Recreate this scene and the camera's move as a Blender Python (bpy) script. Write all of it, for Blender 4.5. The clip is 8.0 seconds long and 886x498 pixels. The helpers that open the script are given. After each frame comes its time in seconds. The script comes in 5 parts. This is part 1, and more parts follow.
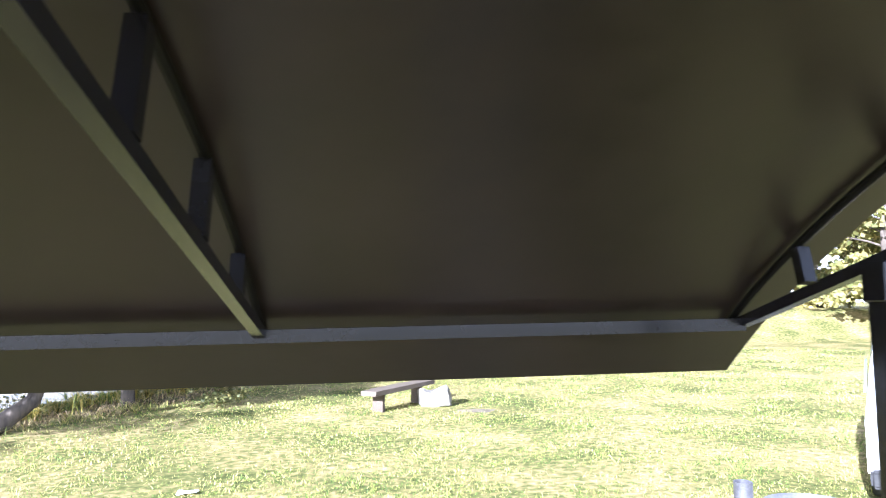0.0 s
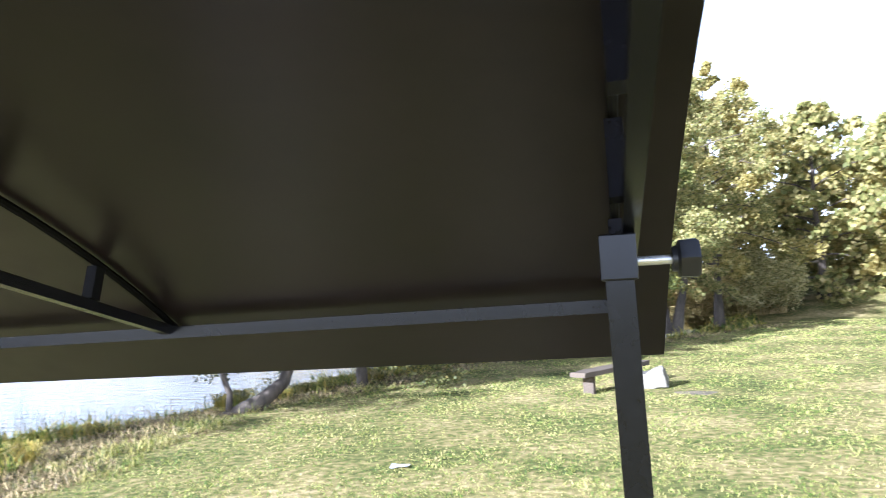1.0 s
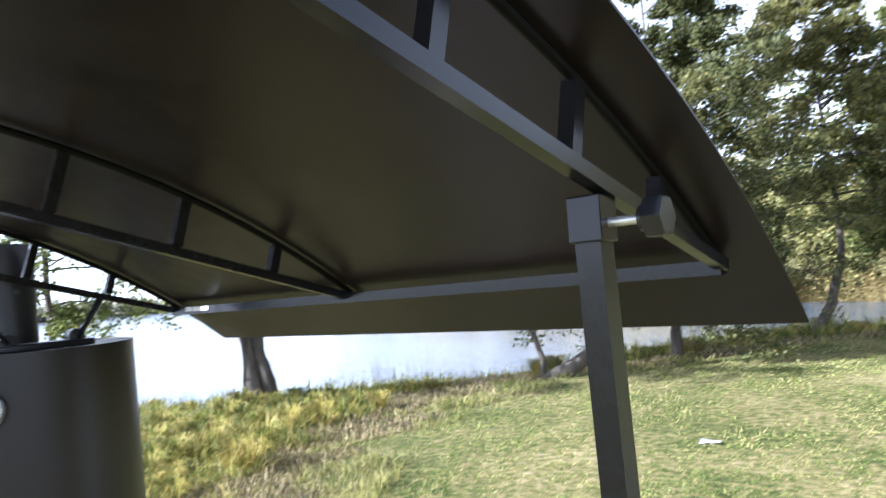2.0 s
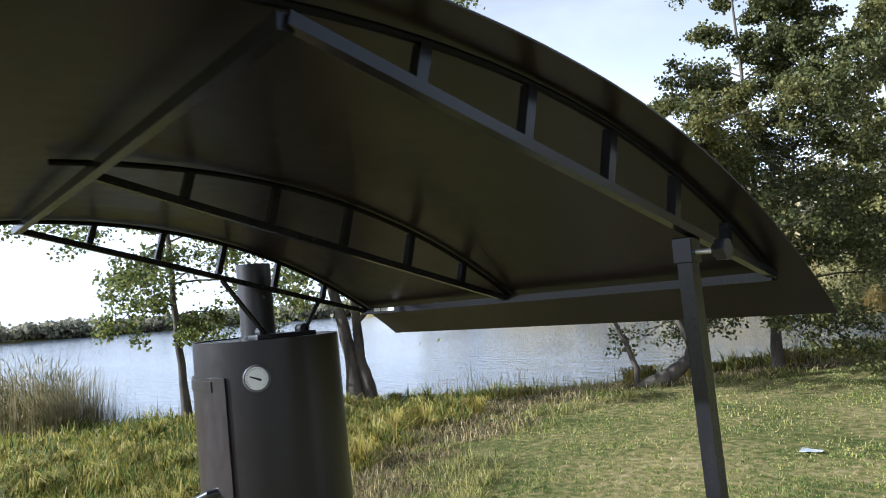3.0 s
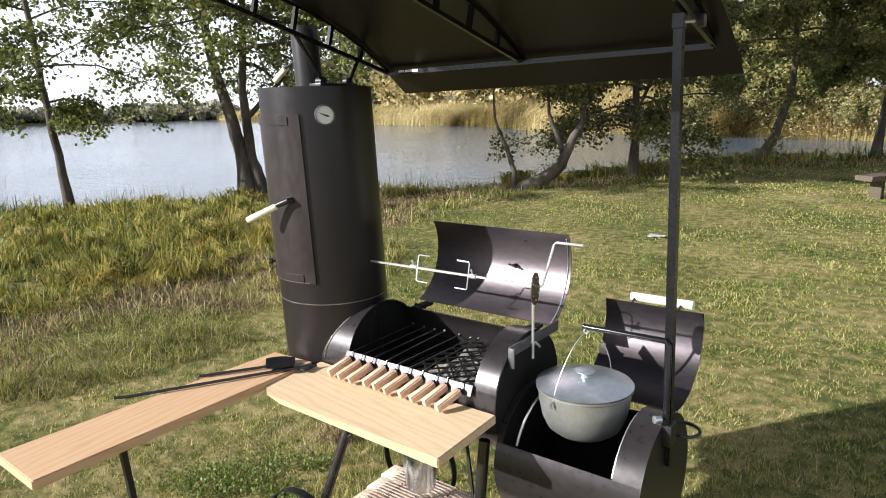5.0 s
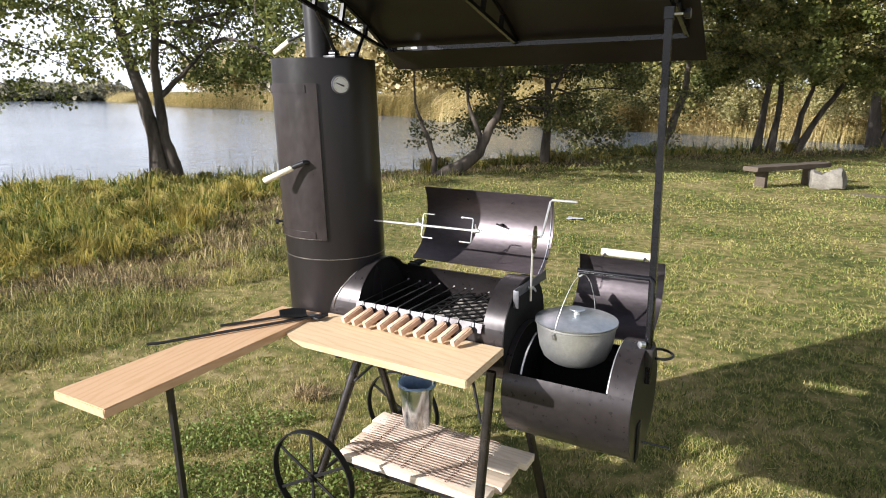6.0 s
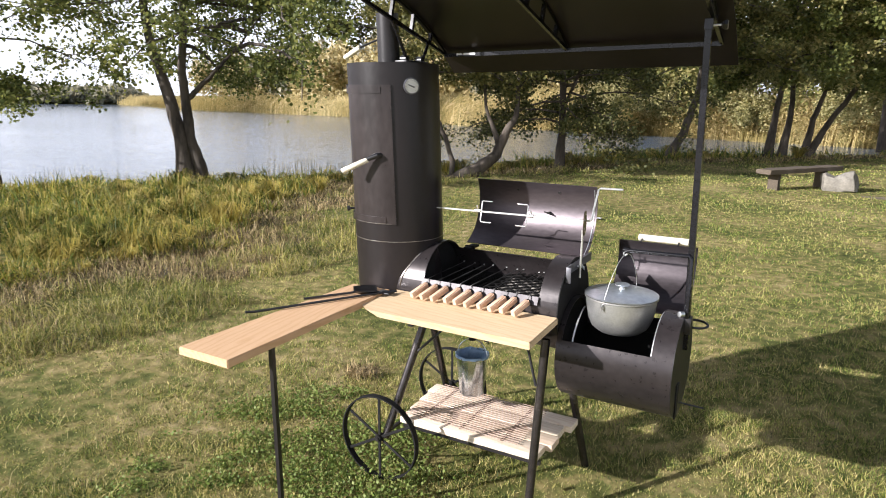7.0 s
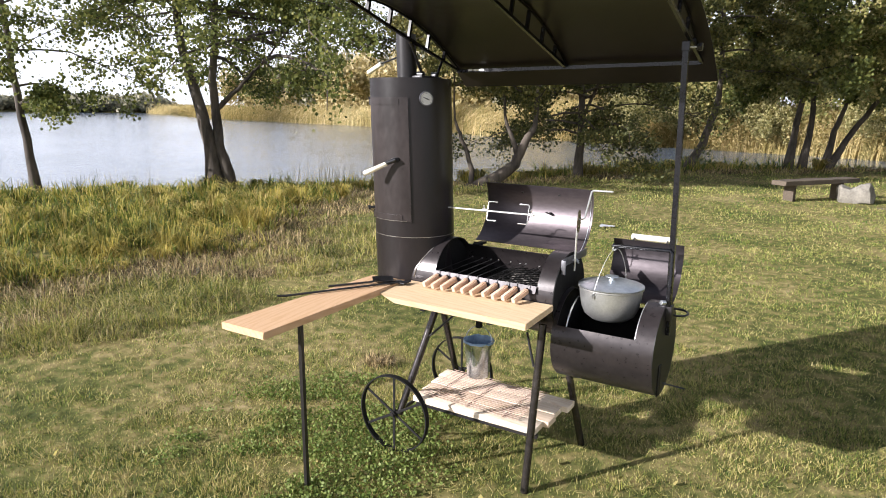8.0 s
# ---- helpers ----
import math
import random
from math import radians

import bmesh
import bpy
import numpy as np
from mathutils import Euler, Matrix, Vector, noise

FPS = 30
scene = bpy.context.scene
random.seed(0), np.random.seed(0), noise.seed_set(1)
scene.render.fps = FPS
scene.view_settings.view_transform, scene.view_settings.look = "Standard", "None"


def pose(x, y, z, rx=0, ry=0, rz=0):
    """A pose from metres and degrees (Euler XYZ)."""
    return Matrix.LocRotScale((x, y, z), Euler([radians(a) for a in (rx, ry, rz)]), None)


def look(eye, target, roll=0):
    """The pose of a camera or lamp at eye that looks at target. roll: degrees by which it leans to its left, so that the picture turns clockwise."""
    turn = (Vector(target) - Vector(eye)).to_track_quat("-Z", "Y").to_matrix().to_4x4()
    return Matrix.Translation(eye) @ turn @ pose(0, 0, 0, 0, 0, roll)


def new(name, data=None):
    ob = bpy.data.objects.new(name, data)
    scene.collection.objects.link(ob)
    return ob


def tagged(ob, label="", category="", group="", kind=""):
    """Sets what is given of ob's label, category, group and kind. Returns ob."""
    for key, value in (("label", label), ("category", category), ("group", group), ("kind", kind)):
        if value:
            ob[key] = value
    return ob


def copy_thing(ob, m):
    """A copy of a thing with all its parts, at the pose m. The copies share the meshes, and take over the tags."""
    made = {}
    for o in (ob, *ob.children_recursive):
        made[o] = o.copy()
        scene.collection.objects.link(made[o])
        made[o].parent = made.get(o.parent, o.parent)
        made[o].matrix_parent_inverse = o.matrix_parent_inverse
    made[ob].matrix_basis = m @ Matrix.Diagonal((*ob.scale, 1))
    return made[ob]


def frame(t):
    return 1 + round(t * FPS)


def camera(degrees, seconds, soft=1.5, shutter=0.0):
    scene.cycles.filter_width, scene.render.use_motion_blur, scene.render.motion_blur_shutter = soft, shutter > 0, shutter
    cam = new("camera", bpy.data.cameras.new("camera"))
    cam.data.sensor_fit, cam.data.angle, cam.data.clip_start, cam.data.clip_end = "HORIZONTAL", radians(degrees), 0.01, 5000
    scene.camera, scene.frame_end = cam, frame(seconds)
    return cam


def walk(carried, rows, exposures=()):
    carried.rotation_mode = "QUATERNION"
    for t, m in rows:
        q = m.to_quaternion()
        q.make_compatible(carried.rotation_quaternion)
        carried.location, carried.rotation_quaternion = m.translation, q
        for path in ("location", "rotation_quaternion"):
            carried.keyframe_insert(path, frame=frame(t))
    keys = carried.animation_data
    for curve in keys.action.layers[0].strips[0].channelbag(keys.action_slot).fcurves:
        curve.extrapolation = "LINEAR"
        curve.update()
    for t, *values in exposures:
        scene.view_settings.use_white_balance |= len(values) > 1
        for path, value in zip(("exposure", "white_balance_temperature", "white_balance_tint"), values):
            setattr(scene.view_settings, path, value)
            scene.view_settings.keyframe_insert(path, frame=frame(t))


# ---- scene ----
cam = camera(67.7, 8.0, soft=0.95, shutter=0.2)
PATH = [
    (0, (0.007, 0.155, 2.009), (0.217, 2.137, 2.178), -0.4),
    (0.2, (0.072, 0.138, 2.003), (0.313, 2.117, 2.167), -0.8),
    (0.5, (0.21, 0.146, 1.999), (0.276, 2.136, 2.188), -1.5),
    (1, (0.474, 0.166, 2.006), (0.013, 2.107, 2.141), -3.1),
    (1.5, (0.624, 0.26, 2.0), (-0.216, 2.057, 2.255), -4.2),
    (2, (0.745, 0.243, 1.985), (-0.558, 1.757, 2.088), -4.1),
    (2.2, (0.792, 0.196, 1.969), (-0.623, 1.609, 2.01), -4.8),
    (3.3, (1.059, -0.341, 1.984), (-0.442, 0.97, 2.152), -3.4),
    (3.5, (1.121, -0.418, 1.974), (-0.395, 0.884, 2.06), -2.6),
    (4, (1.232, -0.591, 1.908), (-0.257, 0.721, 1.658), -1.3),
    (4.5, (1.172, -0.822, 1.876), (-0.159, 0.638, 1.567), -0.7),
    (5, (1.064, -1.018, 1.838), (-0.126, 0.531, 1.411), -1.5),
    (5.2, (1.056, -1.099, 1.824), (-0.104, 0.473, 1.395), -0.8),
    (6.3, (0.844, -1.608, 1.768), (-0.042, 0.12, 1.291), 0.0),
    (6.5, (0.811, -1.684, 1.76), (-0.066, 0.043, 1.264), -0.3),
    (7, (0.893, -1.877, 1.766), (-0.072, -0.183, 1.319), 0.5),
    (7.5, (1.029, -2.017, 1.771), (-0.018, -0.379, 1.302), 0.7),
    (8, (1.117, -2.155, 1.771), (0.094, -0.489, 1.353), 0.8),
]
walk(cam, [(t, look(eye, target, roll)) for t, eye, target, roll in PATH],
     exposures=[(0.0, 2.66, 5100, 20), (0.5, 2.55, 5100, 20), (1.0, 2.12, 5100, 16), (1.5, 1.92, 5050, 14), (2.0, 1.88, 5100, 14), (3.5, 0.58, 5550, 8),
                (4.0, 0.62, 5850, 9), (4.5, 0.76, 5950, 10), (5.0, 0.86, 6000, 11), (6.5, 0.91, 6050, 14), (8.0, 0.97, 6050, 15)])

# ---- sky and sun ----
SUN_WAY = Vector((1.42, 2.0, -1.0)).normalized()
world = bpy.data.worlds.new("sky")
scene.world = world
world.use_nodes = True
wn, wl = world.node_tree.nodes, world.node_tree.links
wn.clear()
w_out, w_bg = wn.new("ShaderNodeOutputWorld"), wn.new("ShaderNodeBackground")
w_sky = wn.new("ShaderNodeTexSky")
w_sky.sky_type, w_sky.sun_disc = "NISHITA", False
w_sky.sun_elevation = math.asin(-SUN_WAY.z)
w_sky.sun_rotation = math.atan2(-SUN_WAY.x, -SUN_WAY.y)
w_sky.air_density, w_sky.dust_density = 1.0, 1.6
w_co, w_map, w_noise = wn.new("ShaderNodeTexCoord"), wn.new("ShaderNodeMapping"), wn.new("ShaderNodeTexNoise")
w_map.inputs["Scale"].default_value = (1.0, 1.0, 2.6)
w_noise.inputs["Scale"].default_value, w_noise.inputs["Detail"].default_value = 1.7, 7.0
w_ramp, w_mix = wn.new("ShaderNodeValToRGB"), wn.new("ShaderNodeMixRGB")
w_ramp.color_ramp.elements[0].position, w_ramp.color_ramp.elements[1].position = 0.43, 0.6
w_ramp.color_ramp.elements[0].color = (0.16, 0.16, 0.16, 1.0)
w_mix.inputs["Color2"].default_value = (6.5, 6.4, 6.3, 1.0)
wl.new(w_co.outputs["Generated"], w_map.inputs["Vector"])
wl.new(w_map.outputs["Vector"], w_noise.inputs["Vector"])
w_sep, w_cover, w_add = wn.new("ShaderNodeSeparateXYZ"), wn.new("ShaderNodeMapRange"), wn.new("ShaderNodeMath")
wl.new(w_co.outputs["Generated"], w_sep.inputs["Vector"])
wl.new(w_sep.outputs["X"], w_cover.inputs["Value"])
w_cover.inputs["From Min"].default_value, w_cover.inputs["From Max"].default_value = -0.95, -0.25
w_cover.inputs["To Min"].default_value, w_cover.inputs["To Max"].default_value = 0.14, -0.05
wl.new(w_noise.outputs["Fac"], w_add.inputs[0])
wl.new(w_cover.outputs["Result"], w_add.inputs[1])
wl.new(w_add.outputs["Value"], w_ramp.inputs["Fac"])
wl.new(w_ramp.outputs["Color"], w_mix.inputs["Fac"])
wl.new(w_sky.outputs["Color"], w_mix.inputs["Color1"])
w_haze, w_low = wn.new("ShaderNodeMixRGB"), wn.new("ShaderNodeMapRange")
w_low.interpolation_type = "SMOOTHSTEP"
w_low.inputs["From Min"].default_value, w_low.inputs["From Max"].default_value = 0.02, 0.62
w_low.inputs["To Min"].default_value, w_low.inputs["To Max"].default_value = 0.92, 0.0
w_haze.inputs["Color2"].default_value = (16.4, 16.8, 17.4, 1.0)
wl.new(w_sep.outputs["Z"], w_low.inputs["Value"])
wl.new(w_low.outputs["Result"], w_haze.inputs["Fac"])
wl.new(w_mix.outputs["Color"], w_haze.inputs["Color1"])
wl.new(w_haze.outputs["Color"], w_bg.inputs["Color"])
wl.new(w_bg.outputs["Background"], w_out.inputs["Surface"])
w_bg.inputs["Strength"].default_value = 0.05

sun = new("sun", bpy.data.lights.new("sun", "SUN"))
sun.data.energy, sun.data.angle, sun.data.color = 5.0, radians(0.6), (1.0, 0.95, 0.87)
sun.matrix_world = look((0, 0, 30), Vector((0, 0, 30)) + SUN_WAY)

# ---- materials ----
def material(name, low, high, rough=0.5, metal=0.0, scale=8.0, fine=60.0, bump=0.0, stretch=(1, 1, 1), rough_var=0.1,
             per_object=0.0, per_island=0.0, coord="Object", specular=0.5, contrast=(0.35, 0.65), fine_amount=0.35, ramp=None):
    """A surface whose colour wanders between low and high at two scales."""
    m = bpy.data.materials.new(name)
    m.use_nodes = True
    n, l = m.node_tree.nodes, m.node_tree.links
    b = n["Principled BSDF"]
    co, mp = n.new("ShaderNodeTexCoord"), n.new("ShaderNodeMapping")
    mp.inputs["Scale"].default_value = stretch
    l.new(co.outputs[coord], mp.inputs["Vector"])
    big, small = n.new("ShaderNodeTexNoise"), n.new("ShaderNodeTexNoise")
    big.inputs["Scale"].default_value, big.inputs["Detail"].default_value = scale, 5.0
    small.inputs["Scale"].default_value, small.inputs["Detail"].default_value = fine, 3.0
    for t in (big, small):
        l.new(mp.outputs["Vector"], t.inputs["Vector"])
    mix = n.new("ShaderNodeMix")
    mix.inputs["Factor"].default_value = fine_amount
    l.new(big.outputs["Fac"], mix.inputs["A"])
    l.new(small.outputs["Fac"], mix.inputs["B"])
    value = mix.outputs["Result"]
    if per_object or per_island:
        source = n.new("ShaderNodeObjectInfo") if per_object else n.new("ShaderNodeNewGeometry")
        own = n.new("ShaderNodeMix")
        own.inputs["Factor"].default_value = per_object or per_island
        l.new(value, own.inputs["A"])
        l.new(source.outputs["Random" if per_object else "Random Per Island"], own.inputs["B"])
        value = own.outputs["Result"]
    cr = n.new("ShaderNodeValToRGB")
    if ramp:
        while len(cr.color_ramp.elements) < len(ramp):
            cr.color_ramp.elements.new(0.5)
        for e, (p, c) in zip(cr.color_ramp.elements, ramp):
            e.position, e.color = p, (*c, 1)
    else:
        cr.color_ramp.elements[0].position, cr.color_ramp.elements[1].position = contrast
        cr.color_ramp.elements[0].color, cr.color_ramp.elements[1].color = (*low, 1), (*high, 1)
    l.new(value, cr.inputs["Fac"])
    l.new(cr.outputs["Color"], b.inputs["Base Color"])
    rr = n.new("ShaderNodeMapRange")
    rr.inputs["To Min"].default_value, rr.inputs["To Max"].default_value = max(0.02, rough - rough_var), min(1, rough + rough_var)
    l.new(small.outputs["Fac"], rr.inputs["Value"])
    l.new(rr.outputs["Result"], b.inputs["Roughness"])
    b.inputs["Metallic"].default_value = metal
    b.inputs["Specular IOR Level"].default_value = specular
    if bump:
        bp = n.new("ShaderNodeBump")
        bp.inputs["Strength"].default_value, bp.inputs["Distance"].default_value = 1.0, bump
        l.new(small.outputs["Fac"], bp.inputs["Height"])
        l.new(bp.outputs["Normal"], b.inputs["Normal"])
    return m


def leafy(name, ramp, rough=0.55, through_light=0.35, patch=0.35, own=0.65, upright=0.0, fine=3.0):
    """Leaves and blades: each takes its own tone, and some light passes through."""
    m = material(name, (0, 0, 0), (1, 1, 1), rough=rough, scale=patch, fine=fine, per_island=own, coord="Object", ramp=ramp, specular=0.3)
    n, l = m.node_tree.nodes, m.node_tree.links
    b, out = n["Principled BSDF"], n["Material Output"]
    tr, mx = n.new("ShaderNodeBsdfTranslucent"), n.new("ShaderNodeMixShader")
    mx.inputs["Fac"].default_value = through_light
    l.new(b.inputs["Base Color"].links[0].from_socket, tr.inputs["Color"])
    l.new(b.outputs["BSDF"], mx.inputs[1])
    l.new(tr.outputs["BSDF"], mx.inputs[2])
    l.new(mx.outputs["Shader"], out.inputs["Surface"])
    if upright:
        geo, nm = n.new("ShaderNodeNewGeometry"), n.new("ShaderNodeMix")
        nm.data_type = "VECTOR"
        sockets = [q for q in nm.inputs if q.enabled]
        sockets[0].default_value = upright
        l.new(geo.outputs["Normal"], sockets[1])
        sockets[2].default_value = (0.0, 0.0, 1.0)
        result = [q for q in nm.outputs if q.enabled][0]
        l.new(result, b.inputs["Normal"])
        l.new(result, tr.inputs["Normal"])
    return m


def timber(name, pale, dark, stretch, rough=0.6, rings=1.0):
    """Sawn wood: long grain with wavering rings, and finer streaks."""
    m = material(name, pale, dark, rough=rough, scale=6.0, fine=55.0, bump=0.0006, stretch=stretch, contrast=(0.3, 0.75), per_object=0.25, specular=0.35)
    n, l = m.node_tree.nodes, m.node_tree.links
    b = n["Principled BSDF"]
    wave, mul = n.new("ShaderNodeTexWave"), n.new("ShaderNodeMixRGB")
    wave.wave_type, wave.bands_direction = "BANDS", "DIAGONAL"
    wave.inputs["Scale"].default_value, wave.inputs["Distortion"].default_value = 2.2 * rings, 9.0
    wave.inputs["Detail"].default_value, wave.inputs["Detail Scale"].default_value = 3.0, 0.8
    l.new(n["Mapping"].outputs["Vector"], wave.inputs["Vector"])
    mul.blend_type = "MULTIPLY"
    cr = n.new("ShaderNodeValToRGB")
    cr.color_ramp.elements[0].color, cr.color_ramp.elements[1].color = (0.86, 0.78, 0.68, 1), (1, 1, 1, 1)
    cr.color_ramp.elements[1].position = 0.45
    l.new(wave.outputs["Fac"], cr.inputs["Fac"])
    mul.inputs["Fac"].default_value = 0.5
    old = b.inputs["Base Color"].links[0].from_socket
    l.new(old, mul.inputs["Color1"])
    l.new(cr.outputs["Color"], mul.inputs["Color2"])
    l.new(mul.outputs["Color"], b.inputs["Base Color"])
    return m


BLACK_STEEL = material("black_heat_paint", (0.011, 0.010, 0.011), (0.023, 0.020, 0.020), rough=0.36, scale=3.0, fine=90.0, bump=0.0002, rough_var=0.05, specular=0.45)
TOWER_PAINT = material("dusty_black_tower_paint", (0.0105, 0.0083, 0.0086), (0.0175, 0.0136, 0.0140), rough=0.36, scale=2.5, fine=60.0, bump=0.0002, rough_var=0.06, specular=0.42, stretch=(1, 1, 0.5))
# door and straps: about twice as light as the tower paint
DOOR_PAINT = material("lighter_door_paint", (0.022, 0.0175, 0.0172), (0.044, 0.035, 0.034), rough=0.32, scale=5.0, fine=40.0, bump=0.0002, rough_var=0.08, specular=0.4, stretch=(1, 1, 0.5))
BROWN_STEEL = material("bare_barrel_steel", (0.026, 0.022, 0.023), (0.052, 0.044, 0.044), rough=0.29, metal=0.45, scale=4.0, fine=40.0, bump=0.00004, rough_var=0.05)
LEG_STEEL = material("worn_leg_tube", (0.045, 0.040, 0.039), (0.09, 0.079, 0.075), rough=0.22, metal=0.7, scale=6.0, fine=40.0, bump=0.00005)
BUCKET_ZINC = material("bright_spangled_zinc", (0.5, 0.54, 0.6), (0.85, 0.88, 0.92), rough=0.2, metal=0.95, scale=18.0, fine=45.0, bump=0.0001, rough_var=0.06)
# same settings as INNER_STEEL in a darker tone, for the firebox lid
LID_STEEL = material("darker_lid_steel", (0.07, 0.06, 0.064), (0.11, 0.094, 0.1), rough=0.36, metal=0.8, scale=3.0, fine=80.0, bump=0.0001, stretch=(0.4, 1, 1), rough_var=0.04)
INNER_STEEL = material("rolled_inner_steel", (0.105, 0.089, 0.096), (0.155, 0.131, 0.139), rough=0.36, metal=0.8, scale=3.0, fine=80.0, bump=0.0001, stretch=(0.4, 1, 1), rough_var=0.04)
SOOT_AND_SHADE = material("sooty_and_shaded_steel", (0.006, 0.006, 0.006), (0.014, 0.013, 0.012), rough=0.7, scale=6.0, fine=50.0, bump=0.0005, specular=0.22)
FRAME_STEEL = material("dark_frame_tube", (0.007, 0.007, 0.009), (0.014, 0.0135, 0.016), rough=0.22, scale=5.0, fine=70.0, rough_var=0.03, specular=0.4)
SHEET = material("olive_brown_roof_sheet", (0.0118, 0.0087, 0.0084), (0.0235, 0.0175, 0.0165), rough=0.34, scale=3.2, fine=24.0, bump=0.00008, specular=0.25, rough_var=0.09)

BAR_PAINT = material("black_bar_paint", (0.003, 0.003, 0.003), (0.005, 0.0045, 0.0045), rough=0.5, scale=8.0, specular=0.12)
CHROME = material("bright_steel_rod", (0.72, 0.72, 0.72), (0.9, 0.89, 0.87), rough=0.34, metal=0.8, scale=20.0, fine=150.0)
ZINC = material("galvanised_zinc", (0.6, 0.63, 0.66), (0.82, 0.85, 0.88), rough=0.34, metal=0.92, scale=14.0, fine=60.0, bump=0.00008, rough_var=0.05)
ALUMINIUM = material("cast_aluminium", (0.42, 0.42, 0.41), (0.6, 0.6, 0.58), rough=0.42, metal=0.8, scale=9.0, fine=120.0, bump=0.0003)
SKEWER_STEEL = material("darkened_skewer_steel", (0.05, 0.048, 0.047), (0.16, 0.155, 0.15), rough=0.35, metal=0.8, scale=12.0, fine=60.0)
GREY_STEEL = material("grey_stove_steel", (0.1, 0.1, 0.11), (0.2, 0.2, 0.22), rough=0.4, metal=0.6, scale=9.0, fine=70.0)
BRASS = material("brown_brass_disc", (0.07, 0.055, 0.042), (0.14, 0.11, 0.08), rough=0.4, metal=0.8, scale=20.0)
DIAL = material("white_dial_face", (0.78, 0.78, 0.76), (0.86, 0.86, 0.84), rough=0.35)
BLACK = material("black_plastic", (0.008, 0.008, 0.009), (0.016, 0.016, 0.018), rough=0.35, specular=0.6)
WELD = material("bare_weld_bead", (0.22, 0.2, 0.18), (0.5, 0.47, 0.43), rough=0.35, metal=0.9, scale=40.0)
LIP_STEEL = material("bright_lip_plate", (0.04, 0.036, 0.038), (0.075, 0.068, 0.071), rough=0.45, metal=0.6, scale=8.0, fine=60.0, bump=0.00005)
RUSTY_WIRE = material("rusty_wire", (0.2, 0.125, 0.09), (0.36, 0.27, 0.22), rough=0.6, metal=0.3, scale=30.0)
ASH = material("pale_ash", (0.16, 0.145, 0.13), (0.48, 0.44, 0.4), rough=0.95, scale=14.0, fine=80.0, bump=0.004, specular=0.1)
BLUE_BAG = material("blue_plastic_bag", (0.16, 0.27, 0.44), (0.34, 0.48, 0.66), rough=0.35, scale=18.0, fine=60.0)
PINE = timber("pale_oiled_pine", (0.75, 0.585, 0.38), (0.64, 0.455, 0.26), (1.2, 9, 9))
REDDISH = timber("reddish_oiled_board", (0.66, 0.435, 0.255), (0.55, 0.335, 0.18), (9, 1.2, 9))
ROUGH_PINE = timber("rough_sawn_pine", (0.84, 0.73, 0.59), (0.66, 0.5, 0.35), (1.0, 10, 10), rough=0.75)
PEG_WOOD = timber("turned_beech", (0.66, 0.46, 0.33), (0.54, 0.35, 0.23), (8, 1.5, 8), rings=2.0)
WHITE_WOOD = material("whitish_bare_wood", (0.72, 0.66, 0.5), (0.85, 0.8, 0.66), rough=0.55, scale=20.0, fine=90.0)
GREY_WOOD = timber("weathered_grey_plank", (0.16, 0.128, 0.095), (0.07, 0.055, 0.042), (1.0, 8, 8), rough=0.85)
STONE = material("pale_limestone_block", (0.14, 0.128, 0.105), (0.3, 0.275, 0.23), rough=0.85, scale=5.0, fine=30.0, bump=0.006)
BARK = material("fissured_alder_bark", (0.036, 0.029, 0.023), (0.145, 0.118, 0.092), rough=0.9, scale=3.0, fine=16.0, bump=0.012, stretch=(1, 1, 0.3))
LEAF = leafy("alder_leaves", [(0.25, (0.075, 0.095, 0.03)), (0.5, (0.16, 0.185, 0.05)), (0.7, (0.27, 0.275, 0.075)), (0.9, (0.45, 0.37, 0.1))], through_light=0.45, patch=0.6, own=0.5)
LEAF_DARK = leafy("dark_alder_leaves", [(0.25, (0.09, 0.098, 0.035)), (0.48, (0.17, 0.17, 0.056)), (0.68, (0.27, 0.245, 0.08)), (0.86, (0.42, 0.33, 0.11))], through_light=0.5, patch=0.6, own=0.5)
LEAF_DEEP = leafy("deep_green_alder_leaves", [(0.25, (0.05, 0.06, 0.022)), (0.5, (0.11, 0.12, 0.04)), (0.72, (0.19, 0.18, 0.06)), (0.9, (0.33, 0.27, 0.09))], through_light=0.35, patch=0.6, own=0.5)
# far leaves: distance haze is mixed into this pale grey-green colour
LEAF_FAR_HAZED = leafy("hazed_distant_foliage", [(0.3, (0.2, 0.205, 0.15)), (0.5, (0.31, 0.3, 0.21)), (0.75, (0.45, 0.41, 0.28))])
WILLOW = leafy("pale_willow_leaves", [(0.28, (0.28, 0.24, 0.09)), (0.5, (0.5, 0.41, 0.2)), (0.75, (0.7, 0.6, 0.38))], patch=0.12, own=0.4)
LEAF_OLIVE = leafy("olive_gold_leaves", [(0.25, (0.17, 0.185, 0.06)), (0.5, (0.33, 0.32, 0.11)), (0.8, (0.55, 0.46, 0.2))], through_light=0.5)
LEAF_GOLD = leafy("yellowing_leaves", [(0.25, (0.22, 0.21, 0.06)), (0.5, (0.44, 0.37, 0.12)), (0.8, (0.62, 0.52, 0.22))], through_light=0.5)
LAWN_BLADE = leafy("lawn_blades", [(0.36, (0.045, 0.095, 0.017)), (0.45, (0.165, 0.25, 0.04)), (0.53, (0.37, 0.375, 0.09)), (0.65, (0.62, 0.54, 0.22))], through_light=0.38, patch=0.7, own=0.3, upright=0.16, fine=4.0)
LAWN_BLADE_NEAR = leafy("near_lawn_blades", [(0.37, (0.025, 0.05, 0.011)), (0.44, (0.14, 0.19, 0.036)), (0.53, (0.36, 0.355, 0.08)), (0.66, (0.72, 0.6, 0.28))], through_light=0.38, patch=1.9, own=0.38, upright=0.05, fine=8.0)
